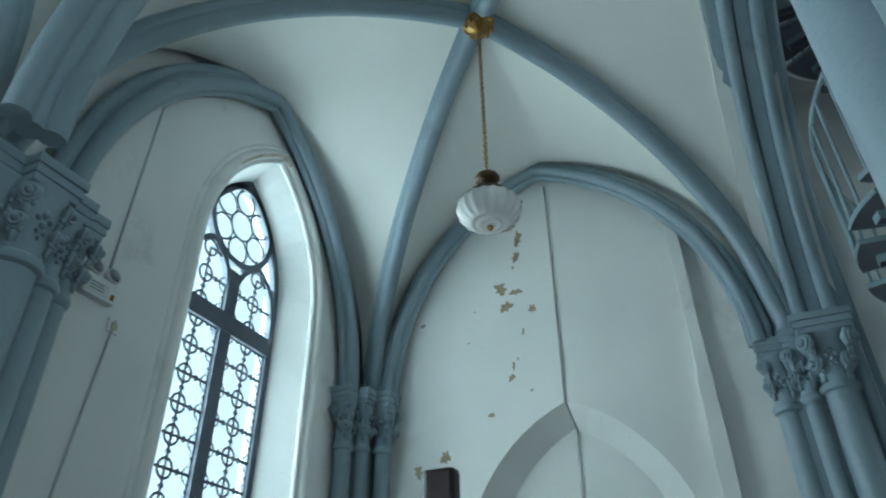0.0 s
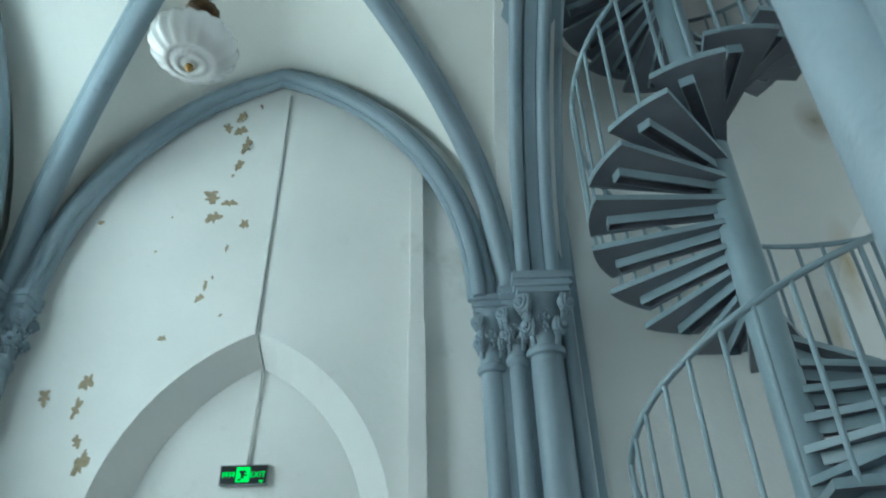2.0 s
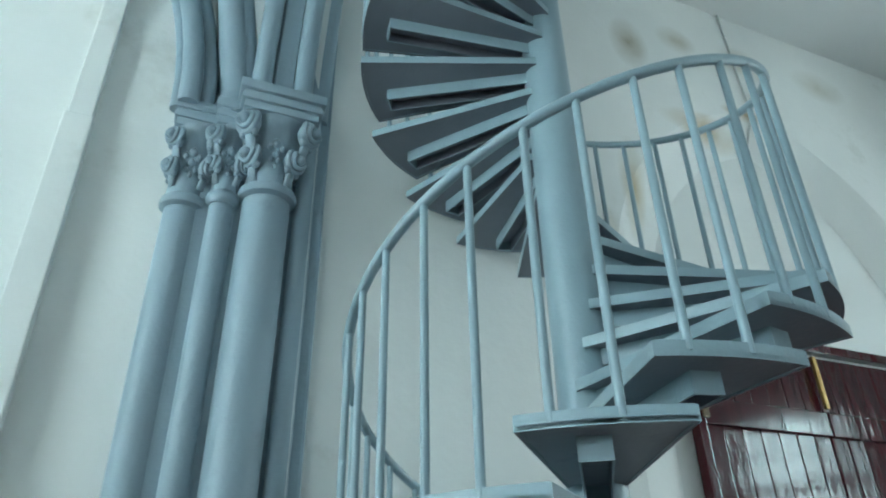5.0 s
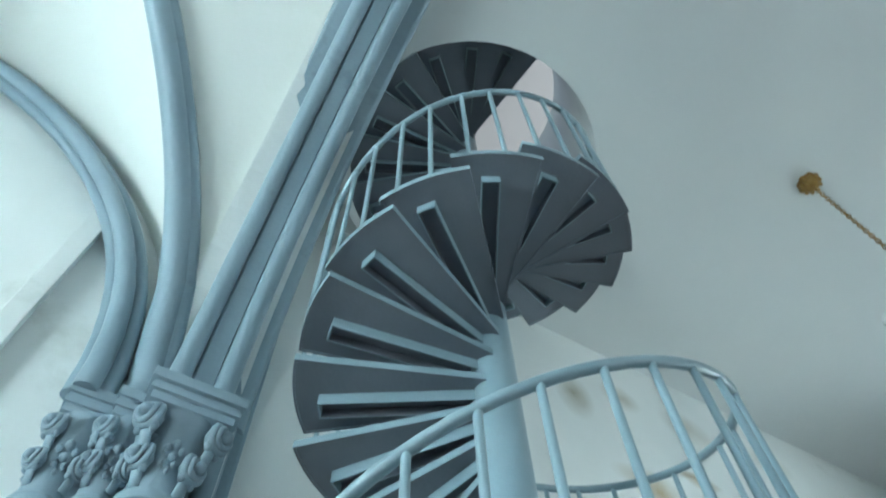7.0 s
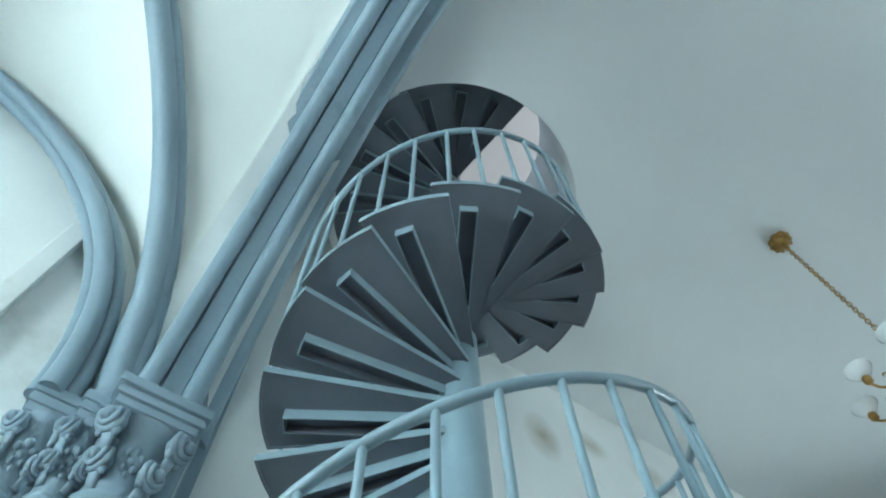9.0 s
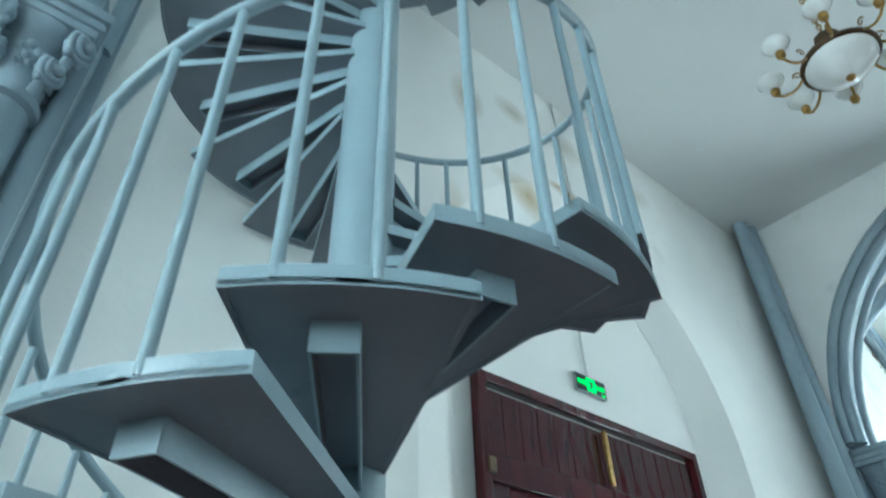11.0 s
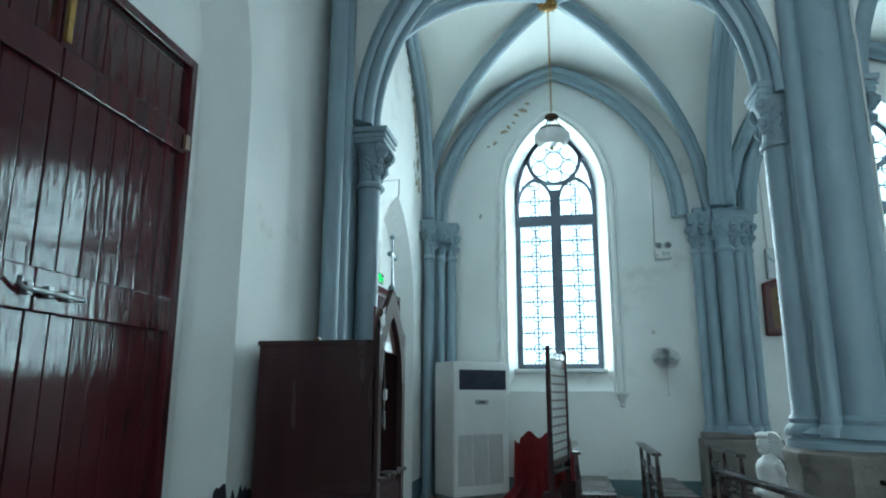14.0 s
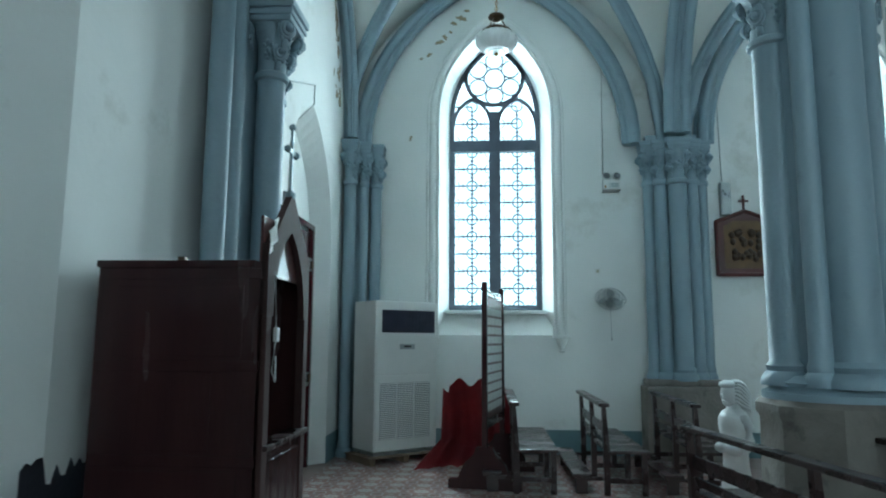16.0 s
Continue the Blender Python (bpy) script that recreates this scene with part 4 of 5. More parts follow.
# ---- doors ----
def plank_door(name, x0, x1, top, y, rails, label, boards=9, latch=None):
    """A double door of upright boards under ledged rails, in a frame."""
    d = thing(name, (x0 + x1) / 2, y, 0, label, "door", "", "structure")
    h = (x1 - x0) / 2
    f = 0.07
    for nm, b in (("frame_side", (-h, -h + f, -0.06, 0.02, 0, top)), ("frame_side", (h - f, h, -0.06, 0.02, 0, top)), ("frame_head", (-h + f, h - f, -0.06, 0.02, top - f, top))):
        part(nm, boxed(*b, bevel=0.006), DOORRED, d)
    for sg in (-1, 1):
        leaf = new("leaf")
        leaf.parent = d
        a, c = sorted((sg * 0.004, sg * (h - f - 0.006)))
        w = (c - a) / boards
        for i in range(boards):
            lean = random.uniform(-0.7, 0.7)
            b = part("board", boxed(-w / 2 + 0.003, w / 2 - 0.003, -0.018, 0.012, 0.02, top - f - 0.035, bevel=0.004), DOORRED, leaf)
            b.matrix_basis = pose(a + w * (i + 0.5), random.uniform(-0.002, 0.002), 0, 0, 0, lean)
        for z0, z1 in rails:
            part("ledge", boxed(a, c, -0.055, -0.012, z0, z1, bevel=0.008), DOORRED, leaf)
        for hz in (rails[0][0] + 0.04, rails[-1][0] + 0.05):
            part("hinge", boxed(*sorted((sg * (h - 0.10), sg * (h - 0.045))), -0.075, -0.05, hz, hz + 0.1, bevel=0.004), BRONZE, leaf)
    if latch:
        # light in the crack between the leaves, imitated by a brass strip
        part("crack_light", boxed(-0.02, 0.02, -0.075, -0.05, rails[0][1] + 0.02, top - 0.12, bevel=0.005), BRASS, d, "brass strip in place of light through the door crack")
        bm = tube([(-0.10, -0.085, latch), (0.32, -0.085, latch - 0.01)], 0.014, 10)
        for xx in (-0.06, 0.08, 0.22):
            box(bm, xx - 0.02, xx + 0.02, -0.09, -0.05, latch - 0.03, latch + 0.03, 0.004)
        tube([(-0.1, -0.085, latch), (-0.13, -0.09, latch + 0.02), (-0.14, -0.1, latch + 0.05)], 0.012, 8, bm)
        part("latch", bm, METALGREY, d, "worn steel slide bolt", "edge")
    return d


plank_door("door_1", -7.26, -5.50, 3.145, 0.20, ((2.53, 2.70), (1.0, 1.18)), "dark red lacquered double plank door with ledges", 6)
plank_door("door_2", -1.11, 1.405, 3.975, 0.138, ((3.25, 3.43), (2.02, 2.24), (0.3, 0.5)), "tall dark red glossy double plank door with a steel bolt", 7, 2.12)
plank_door("door_3", 5.45, 7.21, 3.06, 0.02, ((2.45, 2.62), (1.0, 1.18)), "dark red lacquered double plank door with ledges", 6)
d1 = bpy.data.objects["door_1"]
# daylight in the gap above the leaves, painted as a pale strip
part("gap_light_strip", boxed(-0.72, 0.62, -0.064, -0.045, 3.04, 3.057), GAP_LIGHT, d1, "pale strip painted as light through the gap over the door")
note = thing("paper_notice", -6.40, 0.13, 3.115, "small white paper notice stuck above the door", "notice")
part("sheet", boxed(-0.085, 0.085, -0.004, 0.0, -0.03, 0.035), PAPER, note)
bm = bmesh.new()
for k in range(3):
    box(bm, -0.07, 0.06 - 0.02 * k, -0.0055, -0.0035, 0.018 - k * 0.016, 0.023 - k * 0.016)
part("print", bm, DADO, note)


# ---- lamps ----
def chain(bm, z0, z1, link=0.045, r=0.0045):
    """A hanging chain of turned oval links."""
    k = max(int((z1 - z0) / (link * 0.78)), 1)
    st = (z1 - z0) / k
    for i in range(k):
        zc = z0 + st * (i + 0.5)
        pts = []
        for j in range(10):
            a = 2 * math.pi * j / 10
            w, h = 0.30 * link * math.cos(a), 0.62 * link * math.sin(a)
            pts.append((w, 0.0, zc + h) if i % 2 else (0.0, w, zc + h))
        sweep(bm, pts, circle(r, 5), (0.3, 0.5, 0.1), loop=True)
    return bm


def rosette(parent, z, r):
    bm = lathe([(r * 0.2, -0.10), (r * 0.45, -0.085), (r * 0.75, -0.05), (r * 0.95, -0.02), (r, 0.0), (r * 0.9, 0.01)], 32, None, 0, 0, z, 1.0, 8, 0.06)
    ro = part("rosette", bm, BRASS, parent, "gilded leaf rosette", True)
    for k in range(10):
        a = 2 * math.pi * k / 10
        shared(("petal", r), lambda: lathe([(0.004, -0.03), (r * 0.16, -0.015), (r * 0.16, 0.008), (0.004, 0.02)], 8), BRASS, "petal", ro, r * 0.8 * math.cos(a), r * 0.8 * math.sin(a), z - 0.035, 0, True)
    return ro


def pendant(x, y, z_top, z_low):
    """Fluted opal bowl on three short chains under a long chain."""
    p = thing("pendant_lamp", x, y, 0, "white fluted glass pendant lamp on a long brass chain", "lamp", "aisle lamps")
    rosette(p, z_top, 0.15)
    zr = z_low + 0.27
    zh = z_low + 0.47
    part("chain", chain(bmesh.new(), zh + 0.02, z_top - 0.08), BRASS, p)
    part("hub", lathe([(0.01, 0.05), (0.04, 0.045), (0.085, 0.028), (0.098, 0.006), (0.094, -0.012), (0.07, -0.03), (0.045, -0.034), (0.03, -0.055), (0.01, -0.06)], 24, None, 0, 0, zh, 1.0, 12, 0.03), BRONZE, p, "dark bronze canopy", True)
    for k in range(3):
        a = 2 * math.pi * k / 3 + 0.4
        part("strut", tube([((0.06 + 0.11 * q / 12) * math.cos(a), (0.06 + 0.11 * q / 12) * math.sin(a), zh - 0.03 + (zr - zh + 0.03) * q / 12 - 0.012 * math.sin(math.pi * q / 12)) for q in range(13)], 0.008, 7), BRONZE, p, "", True)
    bm = lathe([(0.155, 0.03), (0.172, 0.028), (0.182, 0.012), (0.184, -0.006), (0.172, -0.018)], 40, None, 0, 0, zr, 1.0, 20, 0.012)
    part("rim", bm, BRONZE, p, "pierced bronze rim", True)
    prof = [(0.165, 0.268), (0.20, 0.255), (0.235, 0.22), (0.243, 0.18), (0.232, 0.13), (0.20, 0.085), (0.15, 0.05), (0.12, 0.043), (0.115, 0.05), (0.095, 0.035), (0.06, 0.028), (0.055, 0.036), (0.035, 0.024), (0.01, 0.02)]
    bowl = part("shade", lathe(prof[::-1], 72, None, 0, 0, z_low, 1.0, 18, 0.034), OPAL, p, "fluted white opal glass bowl", True)
    part("finial", lathe([(0.006, -0.02), (0.02, -0.006), (0.026, 0.008), (0.02, 0.024), (0.008, 0.03)], 14, None, 0, 0, z_low), BRASS, bowl, "brass finial", True)
    return p


pendant(-6.25, -2.34, 7.30, 5.0)
pendant(6.24, -2.42, 7.19, 4.955)


def chandelier(x, y, z_top, z_hub):
    c = thing("chandelier", x, y, 0, "brass chandelier with white glass bowl and small upturned shades", "chandelier")
    rosette(c, z_top, 0.10)
    part("chain", chain(bmesh.new(), z_hub + 0.04, z_top - 0.06, 0.05), BRASS, c)
    part("hub", lathe([(0.01, 0.06), (0.03, 0.045), (0.075, 0.02), (0.08, -0.02), (0.05, -0.05), (0.01, -0.06)], 20, None, 0, 0, z_hub, 1.0, 8, 0.05), BRONZE, c, "fluted bronze canopy", True)
    zr = z_hub - 0.23
    for k in range(3):
        a = 2 * math.pi * k / 3
        part("strut", tube([(0.05 * math.cos(a), 0.05 * math.sin(a), z_hub - 0.03), (0.2 * math.cos(a), 0.2 * math.sin(a), zr)], 0.006, 7), BRASS, c, "", True)
    bm = lathe([(0.225, 0.02), (0.24, 0.01), (0.24, -0.012), (0.22, -0.02)], 40, None, 0, 0, zr)
    part("ring", bm, BRONZE, c, "dark brass ring", True)
    bowl = part("bowl", lathe([(0.01, -0.17), (0.05, -0.165), (0.055, -0.155), (0.09, -0.15), (0.1, -0.14), (0.17, -0.09), (0.215, -0.03), (0.22, 0.0)], 44, None, 0, 0, zr), OPAL, c, "white glass bowl", True)
    part("finial", lathe([(0.005, -0.2), (0.025, -0.185), (0.03, -0.17), (0.015, -0.16)], 14, None, 0, 0, zr), BRASS, bowl, "", True)
    for k in range(8):
        a = 2 * math.pi * k / 8 + 0.2
        ca, sa = math.cos(a), math.sin(a)
        path = [(0.23, 0.0), (0.27, -0.045), (0.32, -0.07), (0.37, -0.065), (0.40, -0.04), (0.405, -0.01)]
        arm = part("arm", tube([(r * ca, r * sa, zr + h) for r, h in path], 0.009, 8), BRASS, c, "", True)
        part("scroll", tube([((0.25 + 0.028 * math.cos(b) * (1 - b / 9)) * ca, (0.25 + 0.028 * math.cos(b) * (1 - b / 9)) * sa, zr + 0.05 + 0.035 * math.sin(b) * (1 - b / 9)) for b in [0.5 * j for j in range(14)]], 0.005, 6), BRASS, arm, "", True)
        part("cup", lathe([(0.012, -0.03), (0.028, -0.015), (0.03, 0.02), (0.024, 0.03)], 14, None, 0.405 * ca, 0.405 * sa, zr), BRASS, arm, "", True)
        part("shade", lathe([(0.025, 0.03), (0.045, 0.045), (0.075, 0.085), (0.09, 0.11), (0.086, 0.112), (0.07, 0.085), (0.03, 0.045)], 20, None, 0.405 * ca, 0.405 * sa, zr), OPAL, arm, "white glass shade", True)
    return c


chandelier(-0.15, -2.44, Z_CEIL, 5.64)


# ---- small wall fixtures ----
def exit_sign(x, y, z, label):
    """Green-lit exit sign in a thin silver frame."""
    e = thing("exit_sign", x, y, z, label, "exit sign", "exit signs")
    part("case", boxed(-0.183, 0.183, -0.028, 0.0, -0.075, 0.075, bevel=0.004), METALGREY, e, "silver frame")
    part("panel", boxed(-0.174, 0.174, -0.031, -0.027, -0.066, 0.066), BLACK, e, "black lit panel")
    bm = bmesh.new()
    box(bm, -0.055, 0.045, -0.034, -0.0305, -0.055, 0.055)
    part("symbol", bm, EXITGREEN, e, "lit green block")
    bm = bmesh.new()
    for a, b2, c, d in ((-0.035, 0.02, 0.012, 0.03), (-0.02, 0.005, -0.03, 0.012), (0.0, 0.03, -0.01, 0.002), (-0.04, -0.015, -0.045, -0.03)):
        box(bm, a, b2, -0.0355, -0.0335, c, d)
    part("symbol_cut", bm, BLACK, e)
    for k in range(4):
        x0 = -0.162 + k * 0.026
        bm = boxed(x0, x0 + 0.019, -0.034, -0.0305, -0.004, 0.004)
        box(bm, x0, x0 + 0.019, -0.034, -0.0305, 0.014, 0.021)
        box(bm, x0 + 0.007, x0 + 0.012, -0.034, -0.0305, -0.02, 0.02)
        part("character", bm, EXITGREEN, e)
    for b4 in ((0.12, 0.155, -0.05, -0.043), (0.125, 0.15, -0.062, -0.056)):
        part("small_bar", boxed(b4[0], b4[1], -0.034, -0.0305, b4[2], b4[3]), EXITGREEN, e)
    cu = bpy.data.curves.new("exit_text", "FONT")
    cu.body, cu.size, cu.extrude, cu.align_x = "EXIT", 0.058, 0.0015, "CENTER"
    tx = new("lettering", cu)
    me = bpy.data.meshes.new_from_object(tx)
    bpy.data.objects.remove(tx)
    me.materials.clear()
    me.materials.append(EXITGREEN)
    t = new("lettering", me)
    t.parent = e
    t.matrix_basis = pose(0.108, -0.033, -0.02, 90, 0, 0)
    return e


exit_sign(-6.385, 0.238, 3.395, "green lit exit sign in a silver frame above the side door")
exit_sign(0.165, 0.156, 4.25, "green lit exit sign in a silver frame above the main door")
exit_sign(6.20, 0.036, 3.20, "green lit exit sign in a silver frame above the side door")


def cable(name, path, r, label):
    return tagged(part(name, tube(path, r, 8), CABLE, None, "", True), label, "cable")


cable("cable_duct", [(-6.33, -0.012, 7.1), (-6.37, -0.012, 4.475), (-6.34, 0.228, 4.24), (-6.37, 0.228, 3.47)], 0.009, "thin grey cable running down the plaster to the exit sign")
cable("cable_duct", [(0.10, Y_NAVE - 0.01, Z_CEIL), (0.155, Y_NAVE - 0.01, 6.18), (0.165, 0.148, 5.82), (0.165, 0.148, 4.32)], 0.010, "thin grey cable running down the plaster to the exit sign")
cable("cable_duct", [(4.55, Y_R - 0.012, 4.05), (6.32, Y_R - 0.012, 4.66), (6.33, Y_R - 0.012, 4.42), (6.20, 0.028, 4.1), (6.20, 0.028, 3.28)], 0.010, "thin grey cable crossing the plaster to the exit sign")


def emergency_light(s, y, z):
    """White box with two round lamp heads on a wall."""
    e = thing("emergency_light", s * XWS[s], y, z, "white twin-head emergency light box mounted on the wall", "emergency light", "emergency lights")
    d = -s
    part("case", boxed(*sorted((0, d * 0.07)), -0.13, 0.13, -0.075, 0.075, bevel=0.008), WHITEPLASTIC, e)
    part("label_plate", boxed(*sorted((d * 0.069, d * 0.074)), -0.11, 0.06, -0.055, 0.035), PAPER, e)
    bm = bmesh.new()
    for k in range(3):
        box(bm, *sorted((d * 0.0735, d * 0.0755)), -0.09, 0.02, 0.012 - 0.022 * k, 0.02 - 0.022 * k)
    part("print", bm, DADO, e)
    part("indicator", boxed(*sorted((d * 0.069, d * 0.077)), 0.085, 0.108, -0.05, -0.01), BRASS, e)
    for sg in (-1, 1):
        head = part("lamp_head", lathe([(0.015, -0.045), (0.05, -0.035), (0.06, 0.0), (0.055, 0.012)], 18), WHITEPLASTIC, e, "", True)
        head.matrix_basis = pose(d * 0.055, sg * 0.075, 0.135, 0, d * 75, 0)
        lens = part("lens", lathe([(0.0, 0.0), (0.04, 0.004), (0.05, 0.013)], 18), METALGREY, head, "silver reflector", True)
        part("stem", tube([(d * 0.04, sg * 0.06, 0.07), (d * 0.045, sg * 0.07, 0.11)], 0.012, 8), WHITEPLASTIC, e, "", True)
    return e


emergency_light(-1, -3.55, 4.435)
emergency_light(1, -4.12, 3.84)
for s, y, z, h in ((1, -3.89, 2.58, 0.045), (-1, -3.33, 4.26, 0.05), (-1, -3.74, 2.2, 0.06)):
    sw = thing("socket_box", s * XWS[s], y, z, "small pale plastic socket box on the wall", "socket", "socket boxes")
    part("plate", boxed(*sorted((0, -s * 0.012)), -h, h, -h, h, bevel=0.003), WHITEPLASTIC, sw)
    part("rocker", boxed(*sorted((-s * 0.011, -s * 0.02)), -h * 0.45, h * 0.45, -h * 0.5, h * 0.5, bevel=0.002), BEIGE, sw)
cable("cable_duct", [(-XL + 0.01, -3.43, 6.65), (-XL + 0.01, -3.49, 4.53)], 0.009, "thin grey cable running down the plaster to the emergency light")
cable("cable_duct", [(-XL + 0.01, -3.33, 4.3), (-XL + 0.01, -3.5, 2.2)], 0.009, "thin grey cable running down the plaster to a socket")
cable("cable_duct", [(XW - 0.01, -4.02, 6.0), (XW - 0.01, -4.0, 4.0), (XW - 0.01, -4.22, 3.74), (XW - 0.01, -3.98, 3.74)], 0.008, "thin grey cable running down the plaster to the emergency light")


def wall_fan(y, z):
    f = thing("wall_fan", XW, y, z, "small grey wall fan with a wire guard and pull cord", "fan")
    part("bracket", boxed(-0.05, 0.0, -0.04, 0.04, -0.1, 0.06, bevel=0.006), WHITEPLASTIC, f)
    part("arm", tube([(-0.03, 0, 0.0), (-0.10, 0, 0.02), (-0.15, 0, 0.0)], 0.016, 8), WHITEPLASTIC, f, "", True)
    cage = new("guard")
    cage.parent = f
    cage.matrix_basis = pose(-0.24, 0, 0, 0, -50, 0)
    bm = bmesh.new()
    for r, h in ((0.21, 0.0), (0.17, 0.045), (0.11, 0.07), (0.17, -0.045), (0.11, -0.065)):
        sweep(bm, [(r * math.cos(a), r * math.sin(a), h) for a in [2 * math.pi * k / 28 for k in range(28)]], circle(0.003, 5), (0, 0, 1), loop=True)
    for k in range(36):
        a = 2 * math.pi * k / 36
        ca, sa = math.cos(a), math.sin(a)
        sweep(bm, [(0.03 * ca, 0.03 * sa, 0.08), (0.12 * ca, 0.12 * sa, 0.068), (0.18 * ca, 0.18 * sa, 0.038), (0.21 * ca, 0.21 * sa, 0.0), (0.18 * ca, 0.18 * sa, -0.04), (0.06 * ca, 0.06 * sa, -0.075)], circle(0.0018, 4), (0, 0, 1))
    part("wires", bm, METALGREY, cage)
    part("motor", lathe([(0.01, -0.14), (0.05, -0.13), (0.06, -0.09), (0.05, -0.05), (0.03, 0.0), (0.025, 0.05)], 16), METALGREY, cage, "", True)
    for k in range(3):
        b = part("blade", prism([(0.03, -0.02), (0.10, -0.075), (0.17, -0.06), (0.18, 0.01), (0.10, 0.04), (0.03, 0.02)], lambda u, v, d: (u, v, d + 0.25 * v), 0.0, 0.004), METALGREY, cage)
        b.matrix_basis = pose(0, 0, 0, 0, 0, 120 * k)
    part("pull_cord", tube([(-0.10, -0.02, -0.05), (-0.10, -0.03, -0.55)], 0.003, 5), METALGREY, f)
    part("cord_bead", lathe([(0.001, -0.02), (0.01, 0.0), (0.001, 0.02)], 8, None, -0.10, -0.03, -0.56), BLACK, f, "", True)
    return f


wall_fan(-4.02, 2.17)


def station_picture(y, z):
    """Dark red pedimented frame with a gilt relief and a small cross."""
    p = thing("framed_picture", XW, y, z, "dark red pedimented picture frame with a gilt relief and small cross", "picture")
    w, h = 0.42, 0.43
    shape = [(-w, -h), (w, -h), (w, h * 0.85), (0, h * 1.22), (-w, h * 0.85)]

    def put(u, v, d):
        return (-d, u, v)

    part("backboard", prism(shape, put, 0.005, 0.045), PICFRAME, p)
    bm = bmesh.new()
    pts = [put(u * 0.96, v * 0.96, 0.05) for u, v in shape]
    for a, b in zip(pts, pts[1:] + pts[:1]):
        sweep(bm, [a, b], circle(0.028, 8), (-1, 0, 0.01))
    part("frame", bm, PICFRAME, p, "dark red moulded frame", "edge")
    part("panel", prism([(-w * 0.72, -h * 0.76), (w * 0.72, -h * 0.76), (w * 0.72, h * 0.66), (w * 0.4, h * 0.84), (-w * 0.4, h * 0.84), (-w * 0.72, h * 0.66)], put, 0.046, 0.052), PICGOLD, p, "tarnished gilt panel")
    random.seed(5)
    for k in range(26):
        u, v = random.uniform(-0.18, 0.2), random.uniform(-0.22, 0.2)
        shared("relief", lambda: lathe([(0.004, -0.05), (0.038, -0.02), (0.042, 0.02), (0.004, 0.06)], 8), PICDARK, "relief", p, -0.052, u, v, 0, True, "dark worn relief")
    bm = bmesh.new()
    box(bm, -0.04, -0.015, -0.016, 0.016, h * 1.2, h * 1.2 + 0.22, 0.003)
    box(bm, -0.04, -0.015, -0.07, 0.07, h * 1.2 + 0.12, h * 1.2 + 0.15, 0.003)
    part("cross", bm, PICFRAME, p)
    return p


station_picture(-5.98, 2.94)
bx = thing("junction_box", XW, -5.72, 3.62, "narrow grey metal junction box on the wall", "junction box")
part("case", boxed(-0.09, 0, -0.07, 0.07, -0.24, 0.24, bevel=0.01), METALGREY, bx)
part("cover", boxed(-0.098, -0.088, -0.055, 0.055, -0.22, 0.22, bevel=0.004), METALGREY, bx)
cable("cable_duct", [(XW - 0.01, -5.70, 3.86), (XW - 0.01, -5.66, 6.6)], 0.008, "thin grey cable running up the plaster")

db = thing("distribution_box", -5.005, -0.0, 2.0, "beige enamel electrical distribution box on the wall", "electrical box")
part("case", boxed(-0.185, 0.185, -0.24, 0.0, -0.42, 0.43, bevel=0.012), BEIGE, db)
part("lid", boxed(-0.19, 0.19, -0.25, 0.0, 0.415, 0.44, bevel=0.006), BEIGE, db)
part("box_door", boxed(-0.165, 0.165, -0.252, -0.239, -0.39, 0.39, bevel=0.005), BEIGE, db)
part("lock", boxed(0.11, 0.14, -0.262, -0.25, -0.03, 0.04, bevel=0.003), METALGREY, db)
part("tag", boxed(-0.14, -0.06, -0.1, -0.06, 0.438, 0.444), PAPER, db)

# upright plaster strip beside the left niche, wider below
for nm, b in (("upper", (-5.12, -5.0, -0.07, 0.0, 4.50, 6.12)), ("middle", (-5.135, -4.99, -0.085, 0.0, 2.68, 4.50)), ("lower", (-5.15, -4.98, -0.1, 0.0, 0.0, 2.68))):
    structure("trim_strip_" + nm, boxed(*b, bevel=0.008), PLASTER, "narrow white plaster pilaster strip")


# ---- flaked plaster ----
def flake(put, u, v, size, tall, seed, label):
    """A patch where the paint has fallen off, with a ragged edge and a thin broken rim."""
    rnd = random.Random(seed)
    pts = []
    n = 34
    ph = rnd.random() * 6
    for i in range(n):
        a = 2 * math.pi * i / n
        r = size * (0.72 + 0.22 * math.sin(2 * a + ph) + 0.2 * math.sin(5 * a + 2 * ph) + 0.3 * (rnd.random() - 0.5))
        pts.append((u + r * math.cos(a), v + tall * r * math.sin(a)))
    f = thing("flaked_patch", *put(u, v, 0), label, "flaked plaster", "flaked plaster patches")
    base = Vector(put(u, v, 0))
    part("bare_plaster", prism(pts, lambda a, b, d: tuple(Vector(put(a, b, d)) - base), 0.0005, 0.0035), FLAKE, f)
    return f


def on_end_left(u, v, d):
    return (u, -d, v)


def on_end_right(u, v, d):
    return (u, Y_R - d, v)


def on_side_right(u, v, d):
    return (XW - d, u, v)


